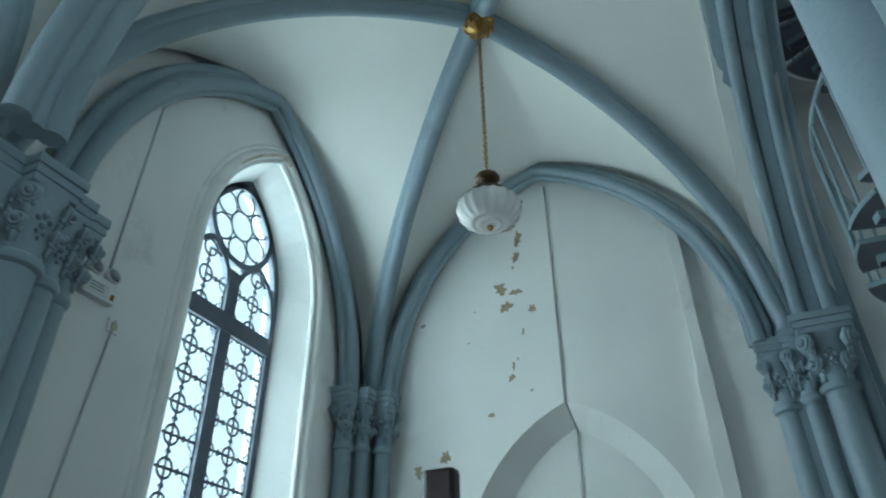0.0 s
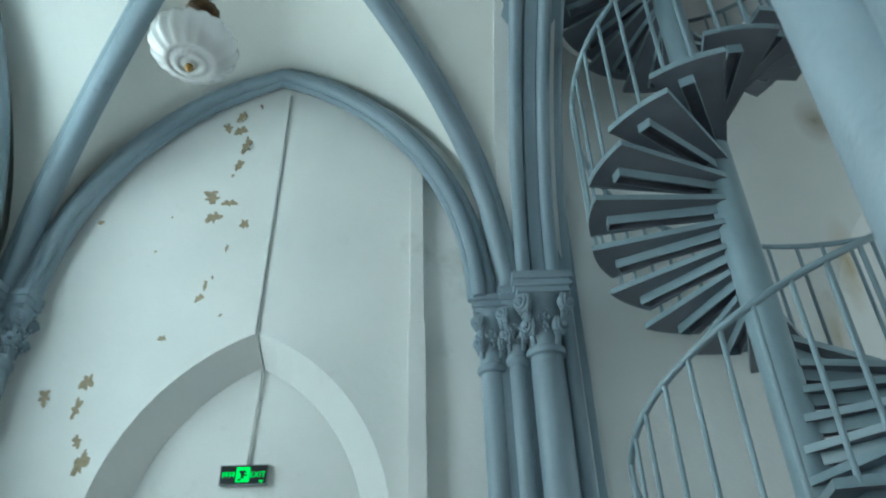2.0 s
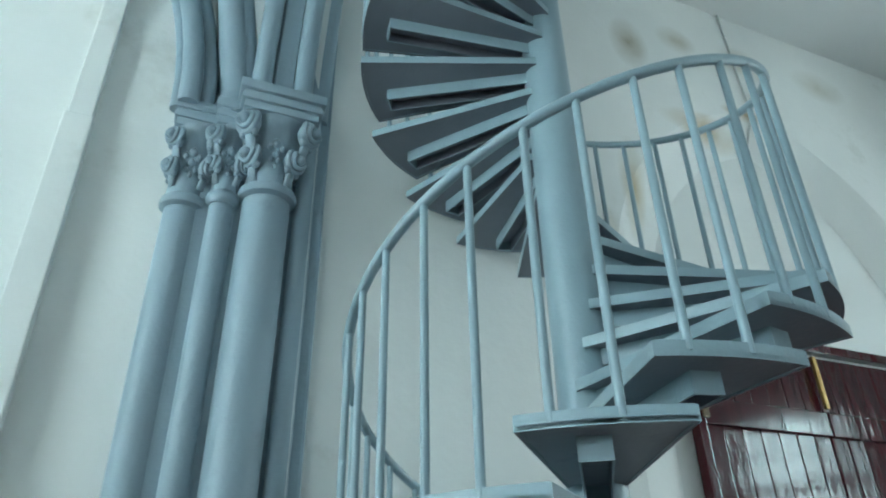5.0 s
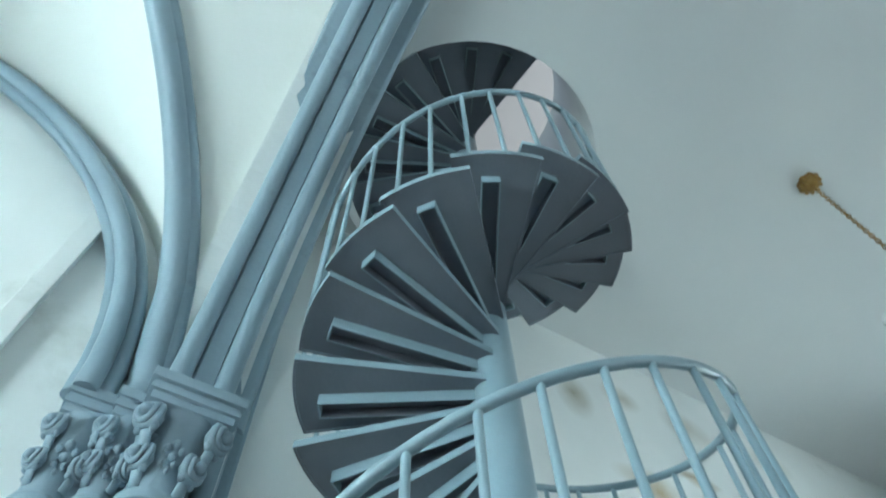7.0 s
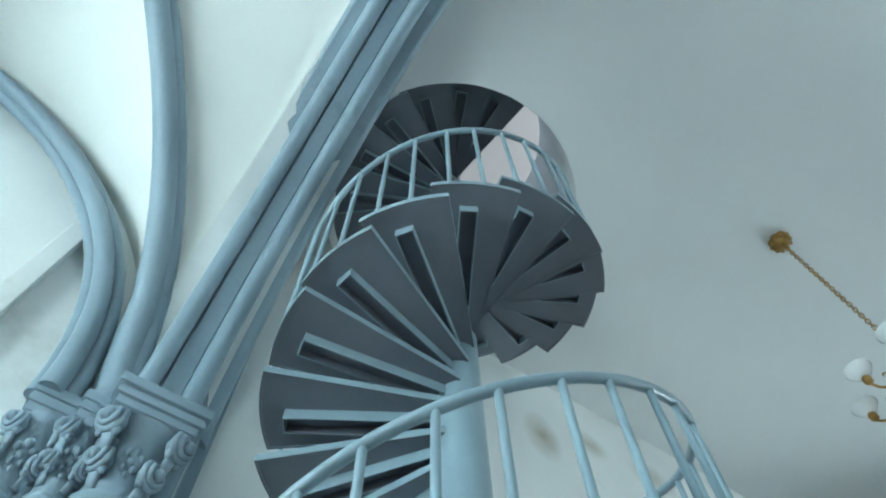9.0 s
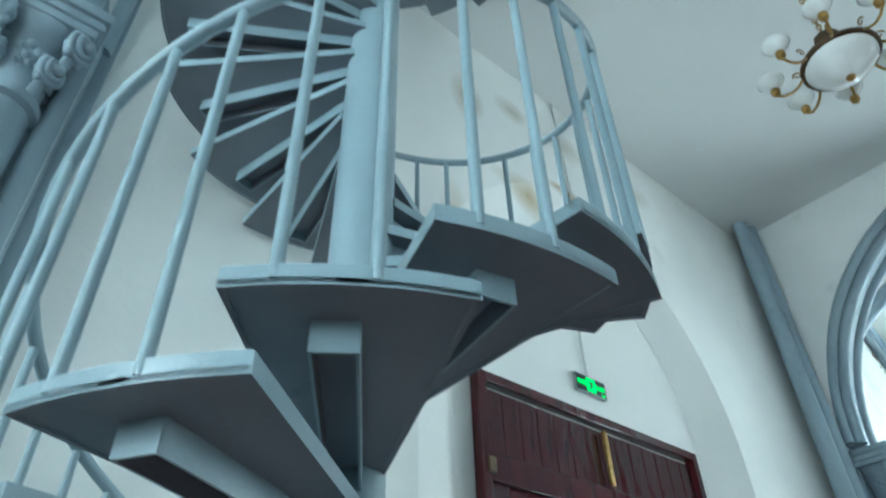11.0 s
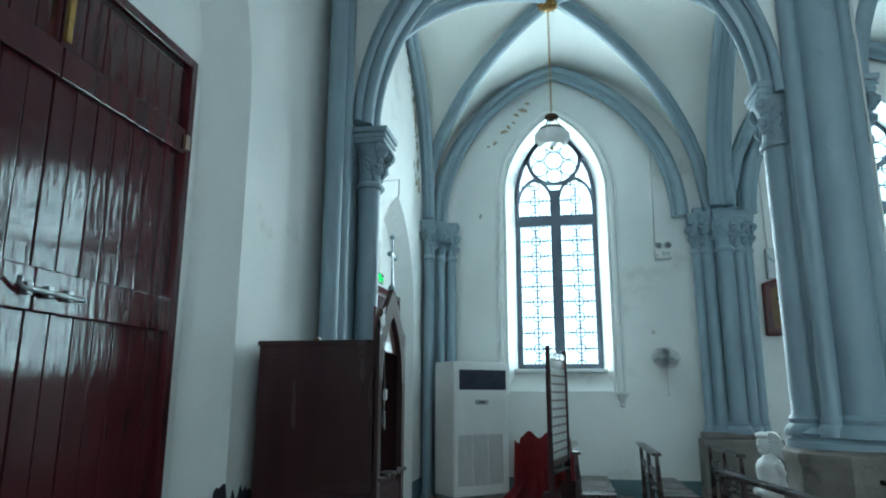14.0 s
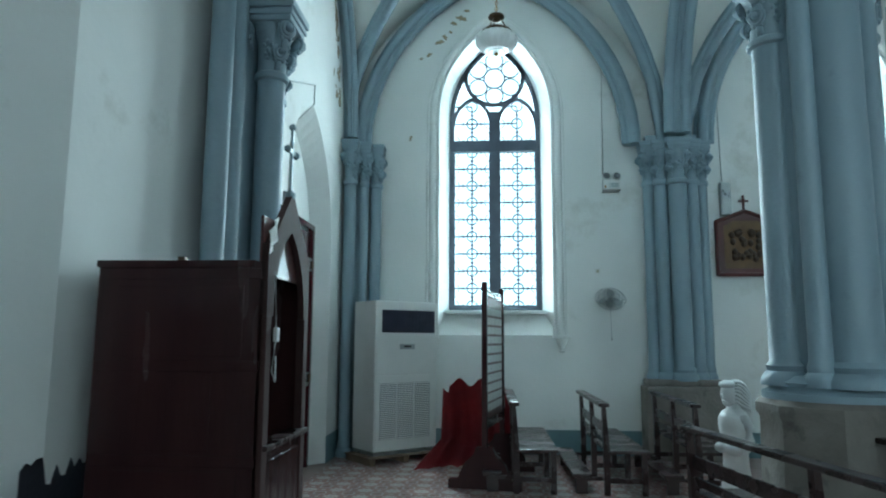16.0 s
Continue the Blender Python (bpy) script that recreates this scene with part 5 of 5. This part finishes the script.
LAB = "ragged patch of bare brown plaster in the white wall"
for k, (u, v, sz, tall) in enumerate(((-6.78, 6.72, 0.045, 2.2), (-6.90, 6.58, 0.055, 1.2), (-6.77, 6.54, 0.065, 1.3), (-6.69, 6.36, 0.06, 1.8), (-6.73, 6.12, 0.055, 1.3), (-6.77, 6.0, 0.02, 1), (-6.93, 5.76, 0.10, 0.8), (-6.76, 5.69, 0.075, 0.7), (-6.88, 5.54, 0.075, 1.1), (-6.59, 5.46, 0.04, 1.8), (-6.71, 5.22, 0.02, 2), (-6.84, 4.86, 0.022, 2.4), (-6.79, 4.93, 0.012, 2), (-6.87, 4.74, 0.04, 1.2), (-7.11, 4.39, 0.035, 1), (-6.67, 4.58, 0.02, 0.7), (-7.88, 5.51, 0.045, 0.5), (-7.62, 4.04, 0.055, 1.8), (-7.92, 3.93, 0.065, 1.0), (-7.65, 3.84, 0.045, 1.9), (-7.58, 3.59, 0.04, 1.5), (-7.51, 3.43, 0.06, 1.9), (-6.60, 6.85, 0.018, 2), (-7.25, 5.55, 0.012, 1), (-7.33, 5.2, 0.012, 1))):
    flake(on_end_left, u - 0.02, v + 0.05 + 0.03 * (v - 4.4), sz, tall, 100 + k, LAB)
rnd = random.Random(9)
for k in range(64):
    t = rnd.random()
    v = 4.9 + 2.0 * t
    edge = 6.29 + 1.62 * math.sqrt(max(1 - ((v - 4.6) / 2.5) ** 2, 0.02))
    flake(on_end_right, edge - abs(rnd.gauss(0, 0.15)) - 0.10, v, 0.02 + 0.04 * rnd.random() ** 2, 1.6, 200 + k, LAB)
for k, (u, v, sz, tall) in enumerate(((-1.42, 5.92, 0.05, 0.8), (-1.58, 6.12, 0.07, 0.7), (-1.66, 6.2, 0.05, 0.9), (-1.92, 6.5, 0.09, 0.6), (-1.80, 6.42, 0.05, 1.0), (-2.0, 6.62, 0.05, 0.7), (-1.30, 5.86, 0.03, 1), (-1.15, 4.6, 0.03, 1.6), (-1.75, 6.28, 0.03, 1.2))):
    flake(on_side_right, u, v, sz, tall, 300 + k, LAB)


# ---- right aisle: furniture ----
def confessional():
    c = thing("confessional", 2.62, -0.62, 0, "dark stained wooden confessional with an open arched front and half door", "confessional")
    w, d, h = 0.42, 0.47, 2.02
    part("side_panel", boxed(-w, -w + 0.04, -d, d, 0, h, bevel=0.006), DARKWOOD, c)
    part("side_panel", boxed(w - 0.04, w, -d, d, 0, h, bevel=0.006), DARKWOOD, c)
    part("back_panel", boxed(-w + 0.04, w - 0.04, d - 0.03, d, 0, h), DARKWOOD, c)
    # added board, in place of the red side door visible through the arch
    part("door_stand_in", boxed(-w + 0.02, w - 0.02, -d + 0.022, -d + 0.04, 1.95, 2.28, bevel=0.004), PICFRAME, c, "added reddish board standing in for the door behind the gable")
    part("roof", boxed(-w - 0.012, w + 0.012, -d + 0.05, d + 0.01, h - 0.035, h + 0.004, bevel=0.005), DARKWOOD, c)
    for z0, z1, y0, y1 in ((0.12, 0.9, -0.36, 0.36), (1.0, 1.42, -0.2, 0.2), (1.5, 1.88, -0.36, 0.36)):
        part("raised_panel", boxed(-w - 0.006, -w + 0.002, y0, y1, z0, z1, bevel=0.003), DARKWOOD, c)
    for zz in (0.06, 0.95, 1.45, 1.95):
        part("side_rail", boxed(-w - 0.004, -w + 0.002, -d + 0.01, d - 0.01, zz - 0.03, zz + 0.03, bevel=0.004), DARKWOOD, c)
    hd = part("half_door", boxed(-w + 0.045, w - 0.045, -d - 0.005, -d + 0.03, 0.05, 1.0, bevel=0.006), DARKWOOD, c, "half door with upright boards")
    for k in range(5):
        x0 = -w + 0.06 + k * 0.145
        part("board", boxed(x0, x0 + 0.135, -d - 0.014, -d - 0.004, 0.08, 0.93, bevel=0.004), DARKWOOD, hd)
    part("ledge", boxed(-w + 0.01, w - 0.01, -d - 0.05, -d + 0.06, 1.0, 1.03, bevel=0.008), PEWWOOD, c, "worn arm ledge")
    inner = [(u, 1.72 + z) for u, z in pointed(w - 0.11, 0.52, 9)]
    def put(u, z, q):
        return (u, -d + q, z)

    bm = bmesh.new()
    for sg in (-1, 1):
        hi = [p for p in ((-w, 1.72), (-w, 2.12), (-w + 0.05, 2.13), (-0.02, 2.47), (0.0, 2.47))]
        lo = [(u, z) for u, z in inner if u <= 1e-6]
        poly = [(sg * u, z) for u, z in hi] + [(sg * u, z) for u, z in lo[::-1]]
        prism(poly if sg > 0 else poly[::-1], put, -0.02, 0.02, bm)
    part("gable", bm, GABLEWOOD, c, "pointed gable with an arched opening")
    for sg in (-1, 1):
        part("front_post", boxed(*sorted((sg * (w - 0.09), sg * w)), -d - 0.022, -d + 0.03, 0.0, 1.72, bevel=0.006), GABLEWOOD, c)
    bm = boxed(-0.012, 0.012, -d - 0.008, -d + 0.008, 2.46, 2.90, bevel=0.004)
    box(bm, -0.085, 0.085, -d - 0.008, -d + 0.008, 2.735, 2.765, 0.004)
    for cx, cz in ((-0.09, 2.75), (0.09, 2.75), (0, 2.91)):
        lathe([(0.004, -0.025), (0.022, -0.01), (0.022, 0.01), (0.004, 0.025)], 10, bm, cx, -d, cz)
    lathe([(0.03, 0.0), (0.032, 0.03), (0.018, 0.05)], 12, bm, 0, -d, 2.455)
    part("cross", bm, STEEL, c, "pale metal cross on the gable")
    bm = bmesh.new()
    rows = [[bm.verts.new((-w - 0.03 + 0.035 * i, -d - 0.03 - 0.012 * math.sin(2.3 * i + j), 2.06 + 0.022 * i + 0.032 * j - 0.01 * math.cos(3 * j + i))) for j in range(5)] for i in range(5)]
    for i in range(4):
        for j in range(4):
            bm.faces.new((rows[i][j], rows[i + 1][j], rows[i + 1][j + 1], rows[i][j + 1]))
    bmesh.ops.solidify(bm, geom=bm.faces[:], thickness=0.004)
    part("plastic_sheet", bm, WHITEPLASTIC, c, "crumpled pale plastic sheet on the gable slope", True)
    part("inner_shelf", boxed(-w + 0.045, w - 0.045, -0.1, d - 0.04, 0.42, 0.46), DARKWOOD, c, "seat board")
    part("cord", tube([(-w + 0.1, -d - 0.03, 1.95), (-w + 0.13, -d - 0.035, 1.6), (-w + 0.09, -d - 0.03, 1.42), (-w + 0.14, -d - 0.035, 1.36), (-w + 0.15, -d - 0.03, 1.5)], 0.005, 6), CABLE, c, "white hanging cord", True)
    part("cord_switch", boxed(-w + 0.105, -w + 0.15, -d - 0.05, -d - 0.025, 1.58, 1.66, bevel=0.006), WHITEPLASTIC, c)
    part("hinge_plate", boxed(-w + 0.03, -w + 0.08, 0.0, 0.04, h, h + 0.03, bevel=0.004), BRONZE, c)
    return c


confessional()


def air_conditioner():
    a = thing("air_conditioner", 7.36, -0.84, 0.10, "white floor-standing cabinet air conditioner on a wooden pallet", "air conditioner", turn=41)
    # front lies along -y from the corner, body runs back along +x
    W, D, H = 1.0, 0.55, 2.0
    part("cabinet", boxed(0, D, -W, 0, 0.05, H, bevel=0.015), WHITEPLASTIC, a)
    part("plinth", boxed(0.02, D - 0.02, -W + 0.02, -0.02, 0, 0.05), METALGREY, a)
    g = part("outlet", boxed(-0.004, 0.02, -W + 0.04, -0.10, 1.58, 1.88, bevel=0.004), GRILLE, a, "dark blue air outlet")
    for k in range(7):
        z = 1.61 + k * 0.04
        part("louvre", boxed(-0.012, 0.0, -W + 0.06, -0.12, z, z + 0.012), GRILLE, g)
    for k in range(14):
        y = -0.14 - k * 0.056
        part("vane", boxed(-0.009, -0.002, y - 0.004, y, 1.59, 1.87), GRILLE, g)
    part("upper_panel", boxed(-0.008, 0.004, -W + 0.02, -0.02, 1.03, 1.54, bevel=0.004), WHITEPLASTIC, a)
    d = part("display", boxed(-0.014, -0.007, -0.62, -0.38, 1.36, 1.43, bevel=0.006), METALGREY, a, "silver control display")
    part("emblem", boxed(-0.018, -0.013, -0.56, -0.44, 1.385, 1.41, bevel=0.003), BLACK, d)
    lp = part("lower_panel", boxed(-0.008, 0.004, -W + 0.02, -0.02, 0.08, 1.02, bevel=0.004), WHITEPLASTIC, a)
    for col in range(3):
        y0 = -0.08 - col * 0.275
        part("slot_field", boxed(-0.0095, -0.007, y0 - 0.255, y0, 0.20, 0.92), GRILLE, lp, "dark intake behind slats")
        for k in range(30):
            z = 0.205 + k * 0.024
            shared("ac_slat", lambda: boxed(-0.006, 0.0, -0.255, 0.0, 0.0, 0.015), WHITEPLASTIC, "slat", lp, -0.0098, y0, z)
    return a


air_conditioner()
pl = thing("pallet", 7.36, -0.84, 0, "low wooden pallet under the air conditioner", "pallet", turn=41)
for k in range(4):
    part("slat", boxed(-0.06 + k * 0.165, 0.07 + k * 0.165, -1.04, 0.10, 0.078, 0.098, bevel=0.003), PALLET, pl)
for k in range(3):
    part("bearer", boxed(-0.06, 0.56, -1.02 + k * 0.51, -0.94 + k * 0.51, 0.0, 0.077, bevel=0.003), PALLET, pl)


def red_drape():
    """A heap of red cloth hung over something low, with folds and a trailing hem."""
    bm = bmesh.new()
    nu, nv = 64, 26
    rows = []
    for i in range(nu + 1):
        u = i / nu
        row = []
        for j in range(nv + 1):
            v = j / nv
            fold = math.sin(u * 23) * 0.5 + math.sin(u * 41 + 1.3) * 0.3 + math.sin(u * 9 + 2) * 0.6
            top = 1.02 - 0.05 * math.sin(u * 17) - 0.08 * (u < 0.1)
            z = top * (1 - v) ** 0.92 + 0.02 + 0.02 * abs(math.sin(u * 30)) * v
            out = 0.06 + 0.20 * v + 0.05 * fold * (0.3 + v)
            spread = 1 + 0.35 * v
            tail = max(0.0, v - 0.7) * 1.5 * max(0.0, 1 - u * 2.0)
            row.append(bm.verts.new((-out - tail * 0.9, 0.30 - u * 0.78 * spread + tail * 0.6, z)))
        rows.append(row)
    for i in range(nu):
        for j in range(nv):
            bm.faces.new((rows[i][j], rows[i + 1][j], rows[i + 1][j + 1], rows[i][j + 1]))
    bmesh.ops.solidify(bm, geom=bm.faces[:], thickness=0.012)
    ob = tagged(part("draped_cloth", bm, REDCLOTH, None, "", True), "crumpled dark red cloth draped beside the air conditioner", "cloth")
    ob.matrix_basis = pose(7.62, -2.02, 0, 0, 0, -4)
    return ob


red_drape()


def notice_stand(x, y, turn, height, width, cells, label, pw=0.035):
    """A free-standing board in a dark wood frame on two shaped feet, with rows of card holders."""
    b = thing("notice_stand", x, y, 0, label, "notice stand", turn=turn)
    for xx in (0, width):
        part("post", boxed(xx - pw, xx + pw, -0.03, 0.03, 0.06, height, bevel=0.012), DARKWOOD, b)
        prof = [(-0.40, 0.0), (0.40, 0.0), (0.40, 0.09), (0.29, 0.10), (0.27, 0.17), (0.22, 0.27), (0.12, 0.36), (0.09, 0.44), (-0.09, 0.44), (-0.12, 0.36), (-0.22, 0.27), (-0.27, 0.17), (-0.29, 0.10), (-0.40, 0.09)]
        part("foot", prism(prof, lambda u, z, d, xx=xx: (xx + d, u, z), -0.045, 0.045), DARKWOOD, b, "shaped trestle foot")
    for z0, z1 in ((height - 0.17, height - 0.085), (0.62, 0.72)):
        part("rail", boxed(0.035, width - 0.035, -0.02, 0.02, z0, z1, bevel=0.005), DARKWOOD, b)
    board = part("board", boxed(0.035, width - 0.035, -0.008, 0.008, 0.72, height - 0.16), PICFRAME, b)
    if cells:
        rows = 11
        for k in range(rows):
            z = 0.80 + k * (height - 1.06) / rows
            for q in range(4):
                x0 = 0.08 + q * (width - 0.14) / 4
                shared(("card", round(width, 2)), lambda: boxed(0, (width - 0.14) / 4 - 0.03, -0.004, 0, 0, 0.08), PAPER, "card", board, x0, -0.009, z)
    else:
        part("middle_rail", boxed(0.035, width - 0.035, -0.018, 0.018, height - 0.42, height - 0.30, bevel=0.004), DARKWOOD, b)
    return b


notice_stand(6.13, -2.27, -11.0, 2.24, 1.1, True, "dark wooden notice stand with rows of pale cards")
notice_stand(-7.05, -4.44, 0, 2.69, 1.31, False, "tall dark red wooden notice stand with a plain frame", 0.048)


def pew(x0, x1, y, group, label):
    """Backrest at y, seat and kneeler towards the altar."""
    p = thing("pew", x0, y, 0, label, "pew", group)
    L = x1 - x0
    posts = [0.03, L / 2, L - 0.03]
    for q in posts:
        part("end_leg", prism([(0.03, 0), (-0.03, 0), (-0.035, 0.44), (0.0, 0.90), (0.04, 0.90), (0.03, 0.44)], lambda u, z, d, q=q: (q + d, u, z), -0.03, 0.03), PEWWOOD, p)
        part("front_leg", boxed(q - 0.028, q + 0.028, -0.42, -0.36, 0, 0.42, bevel=0.004), PEWWOOD, p)
        part("side_stretcher", boxed(q - 0.02, q + 0.02, -0.37, -0.02, 0.12, 0.17, bevel=0.003), PEWWOOD, p)
    part("top_rail", boxed(-0.03, L + 0.03, -0.035, 0.075, 0.90, 0.94, bevel=0.012), PEWWOOD, p, "worn polished top rail")
    part("back_slat", boxed(0.0, L, -0.012, 0.014, 0.62, 0.72, bevel=0.004), PEWWOOD, p)
    part("back_slat", boxed(0.0, L, -0.022, 0.004, 0.50, 0.56, bevel=0.004), PEWWOOD, p)
    part("seat", boxed(-0.02, L + 0.02, -0.44, 0.0, 0.42, 0.455, bevel=0.01), PEWWOOD, p, "worn plank seat")
    part("kneeler", boxed(0.02, L - 0.02, 0.15, 0.35, 0.17, 0.21, bevel=0.01), PEWWOOD, p, "worn kneeler board")
    for q in (0.12, L - 0.12):
        part("kneeler_foot", boxed(q - 0.03, q + 0.03, 0.19, 0.31, 0.0, 0.169, bevel=0.004), PEWWOOD, p)
        part("kneeler_arm", boxed(q - 0.018, q + 0.018, 0.02, 0.21, 0.13, 0.165), PEWWOOD, p)
    return p


first = pew(5.92, 7.72, -2.60, "aisle pews", "dark worn wooden pew with slatted back and kneeler in the aisle")
for k in (1, 2):
    copy_thing(first, pose(5.92, -2.60 - 0.94 * k, 0))
nave = pew(0.9, 4.02, -4.40, "nave pews", "long dark worn wooden pew with slatted back in the nave")
nave.matrix_world = pose(1.06, -4.37, 0, 0, 0, 9)
copy_thing(nave, pose(1.2, -5.35, 0, 0, 0, 7))
copy_thing(nave, pose(0.75, -6.85, 0))


def child_statue(x, y):
    """A plain white standing figure, one mesh, on a low block."""
    bm = lathe([(0.13, 0.18), (0.125, 0.32), (0.105, 0.50), (0.10, 0.64), (0.115, 0.74), (0.13, 0.84), (0.128, 0.91), (0.10, 0.965), (0.062, 0.99), (0.052, 1.04)], 28, None, 0, 0, 0, 1.12)

    def lump(x, y, z, rx, ry, rz, sub=3):
        bmesh.ops.create_icosphere(bm, subdivisions=sub, radius=1.0, matrix=Matrix.Translation((x, y, z)) @ Matrix.Diagonal((rx, ry, rz, 1)))

    lump(-0.02, 0, 1.12, 0.092, 0.083, 0.118)
    lump(-0.055, 0, 1.05, 0.05, 0.045, 0.04)
    lump(-0.113, 0, 1.105, 0.016, 0.012, 0.024, 2)
    lump(-0.10, 0, 1.062, 0.012, 0.02, 0.012, 2)
    lump(0.035, 0, 1.145, 0.105, 0.105, 0.105)
    lump(0.065, 0, 1.07, 0.07, 0.09, 0.09)
    lump(-0.05, 0, 1.205, 0.07, 0.085, 0.04)
    for sg in (-1, 1):
        for k in range(7):
            a = 0.35 + 0.36 * k
            pts = [(-0.035 + 0.16 * q, sg * (0.05 + 0.062 * math.sin(math.pi * (0.15 + 0.75 * q))), 1.215 - 0.028 * k - 0.09 * q * q + 0.02 * math.sin(5 * q + a)) for q in [n / 8 for n in range(9)]]
            sweep(bm, pts, circle(0.0135, 7), (0, 0, 1))
        sweep(bm, [(0.01, sg * 0.12, 0.92), (0.03, sg * 0.155, 0.84), (0.025, sg * 0.165, 0.74), (0.0, sg * 0.155, 0.665), (-0.07, sg * 0.10, 0.63), (-0.14, sg * 0.035, 0.655)], circle(0.042, 12), (0, 0, 1))
        lump(0.012, sg * 0.115, 0.905, 0.055, 0.05, 0.055)
    lump(-0.15, 0, 0.66, 0.05, 0.06, 0.035)
    box(bm, -0.2, 0.2, -0.2, 0.2, 0.0, 0.18, 0.01)
    ob = tagged(part("statue", bm, STATUEWHITE, None, "", True), "small white marble statue of a child with curly hair", "statue")
    ob.matrix_basis = pose(x, y, 0, 0, 0, -72)
    return ob


child_statue(4.98, -4.52)
cable("hanging_cord", [(3.52, -5.22, 7.3), (3.50, -5.24, 3.0), (3.49, -5.26, 2.2), (3.52, -5.25, 1.9), (3.50, -5.28, 1.3)], 0.012, "pale cord hanging down along the column")


# ---- floor tiles ----
random.seed(11)
TS = 0.30
tile_x0, tile_y0 = 4.3, -0.25
for i in range(13):
    for j in range(17):
        x, y = tile_x0 + (i + 0.5) * TS, tile_y0 - (j + 0.5) * TS
        if x > XW - 0.1:
            continue
        t = shared("floor_tile", lambda: boxed(-TS / 2 + 0.002, TS / 2 - 0.002, -TS / 2 + 0.002, TS / 2 - 0.002, -0.011, 0.0, bevel=0.0015), TILE, "tile", floor, x, y, random.uniform(-0.0008, 0.0))
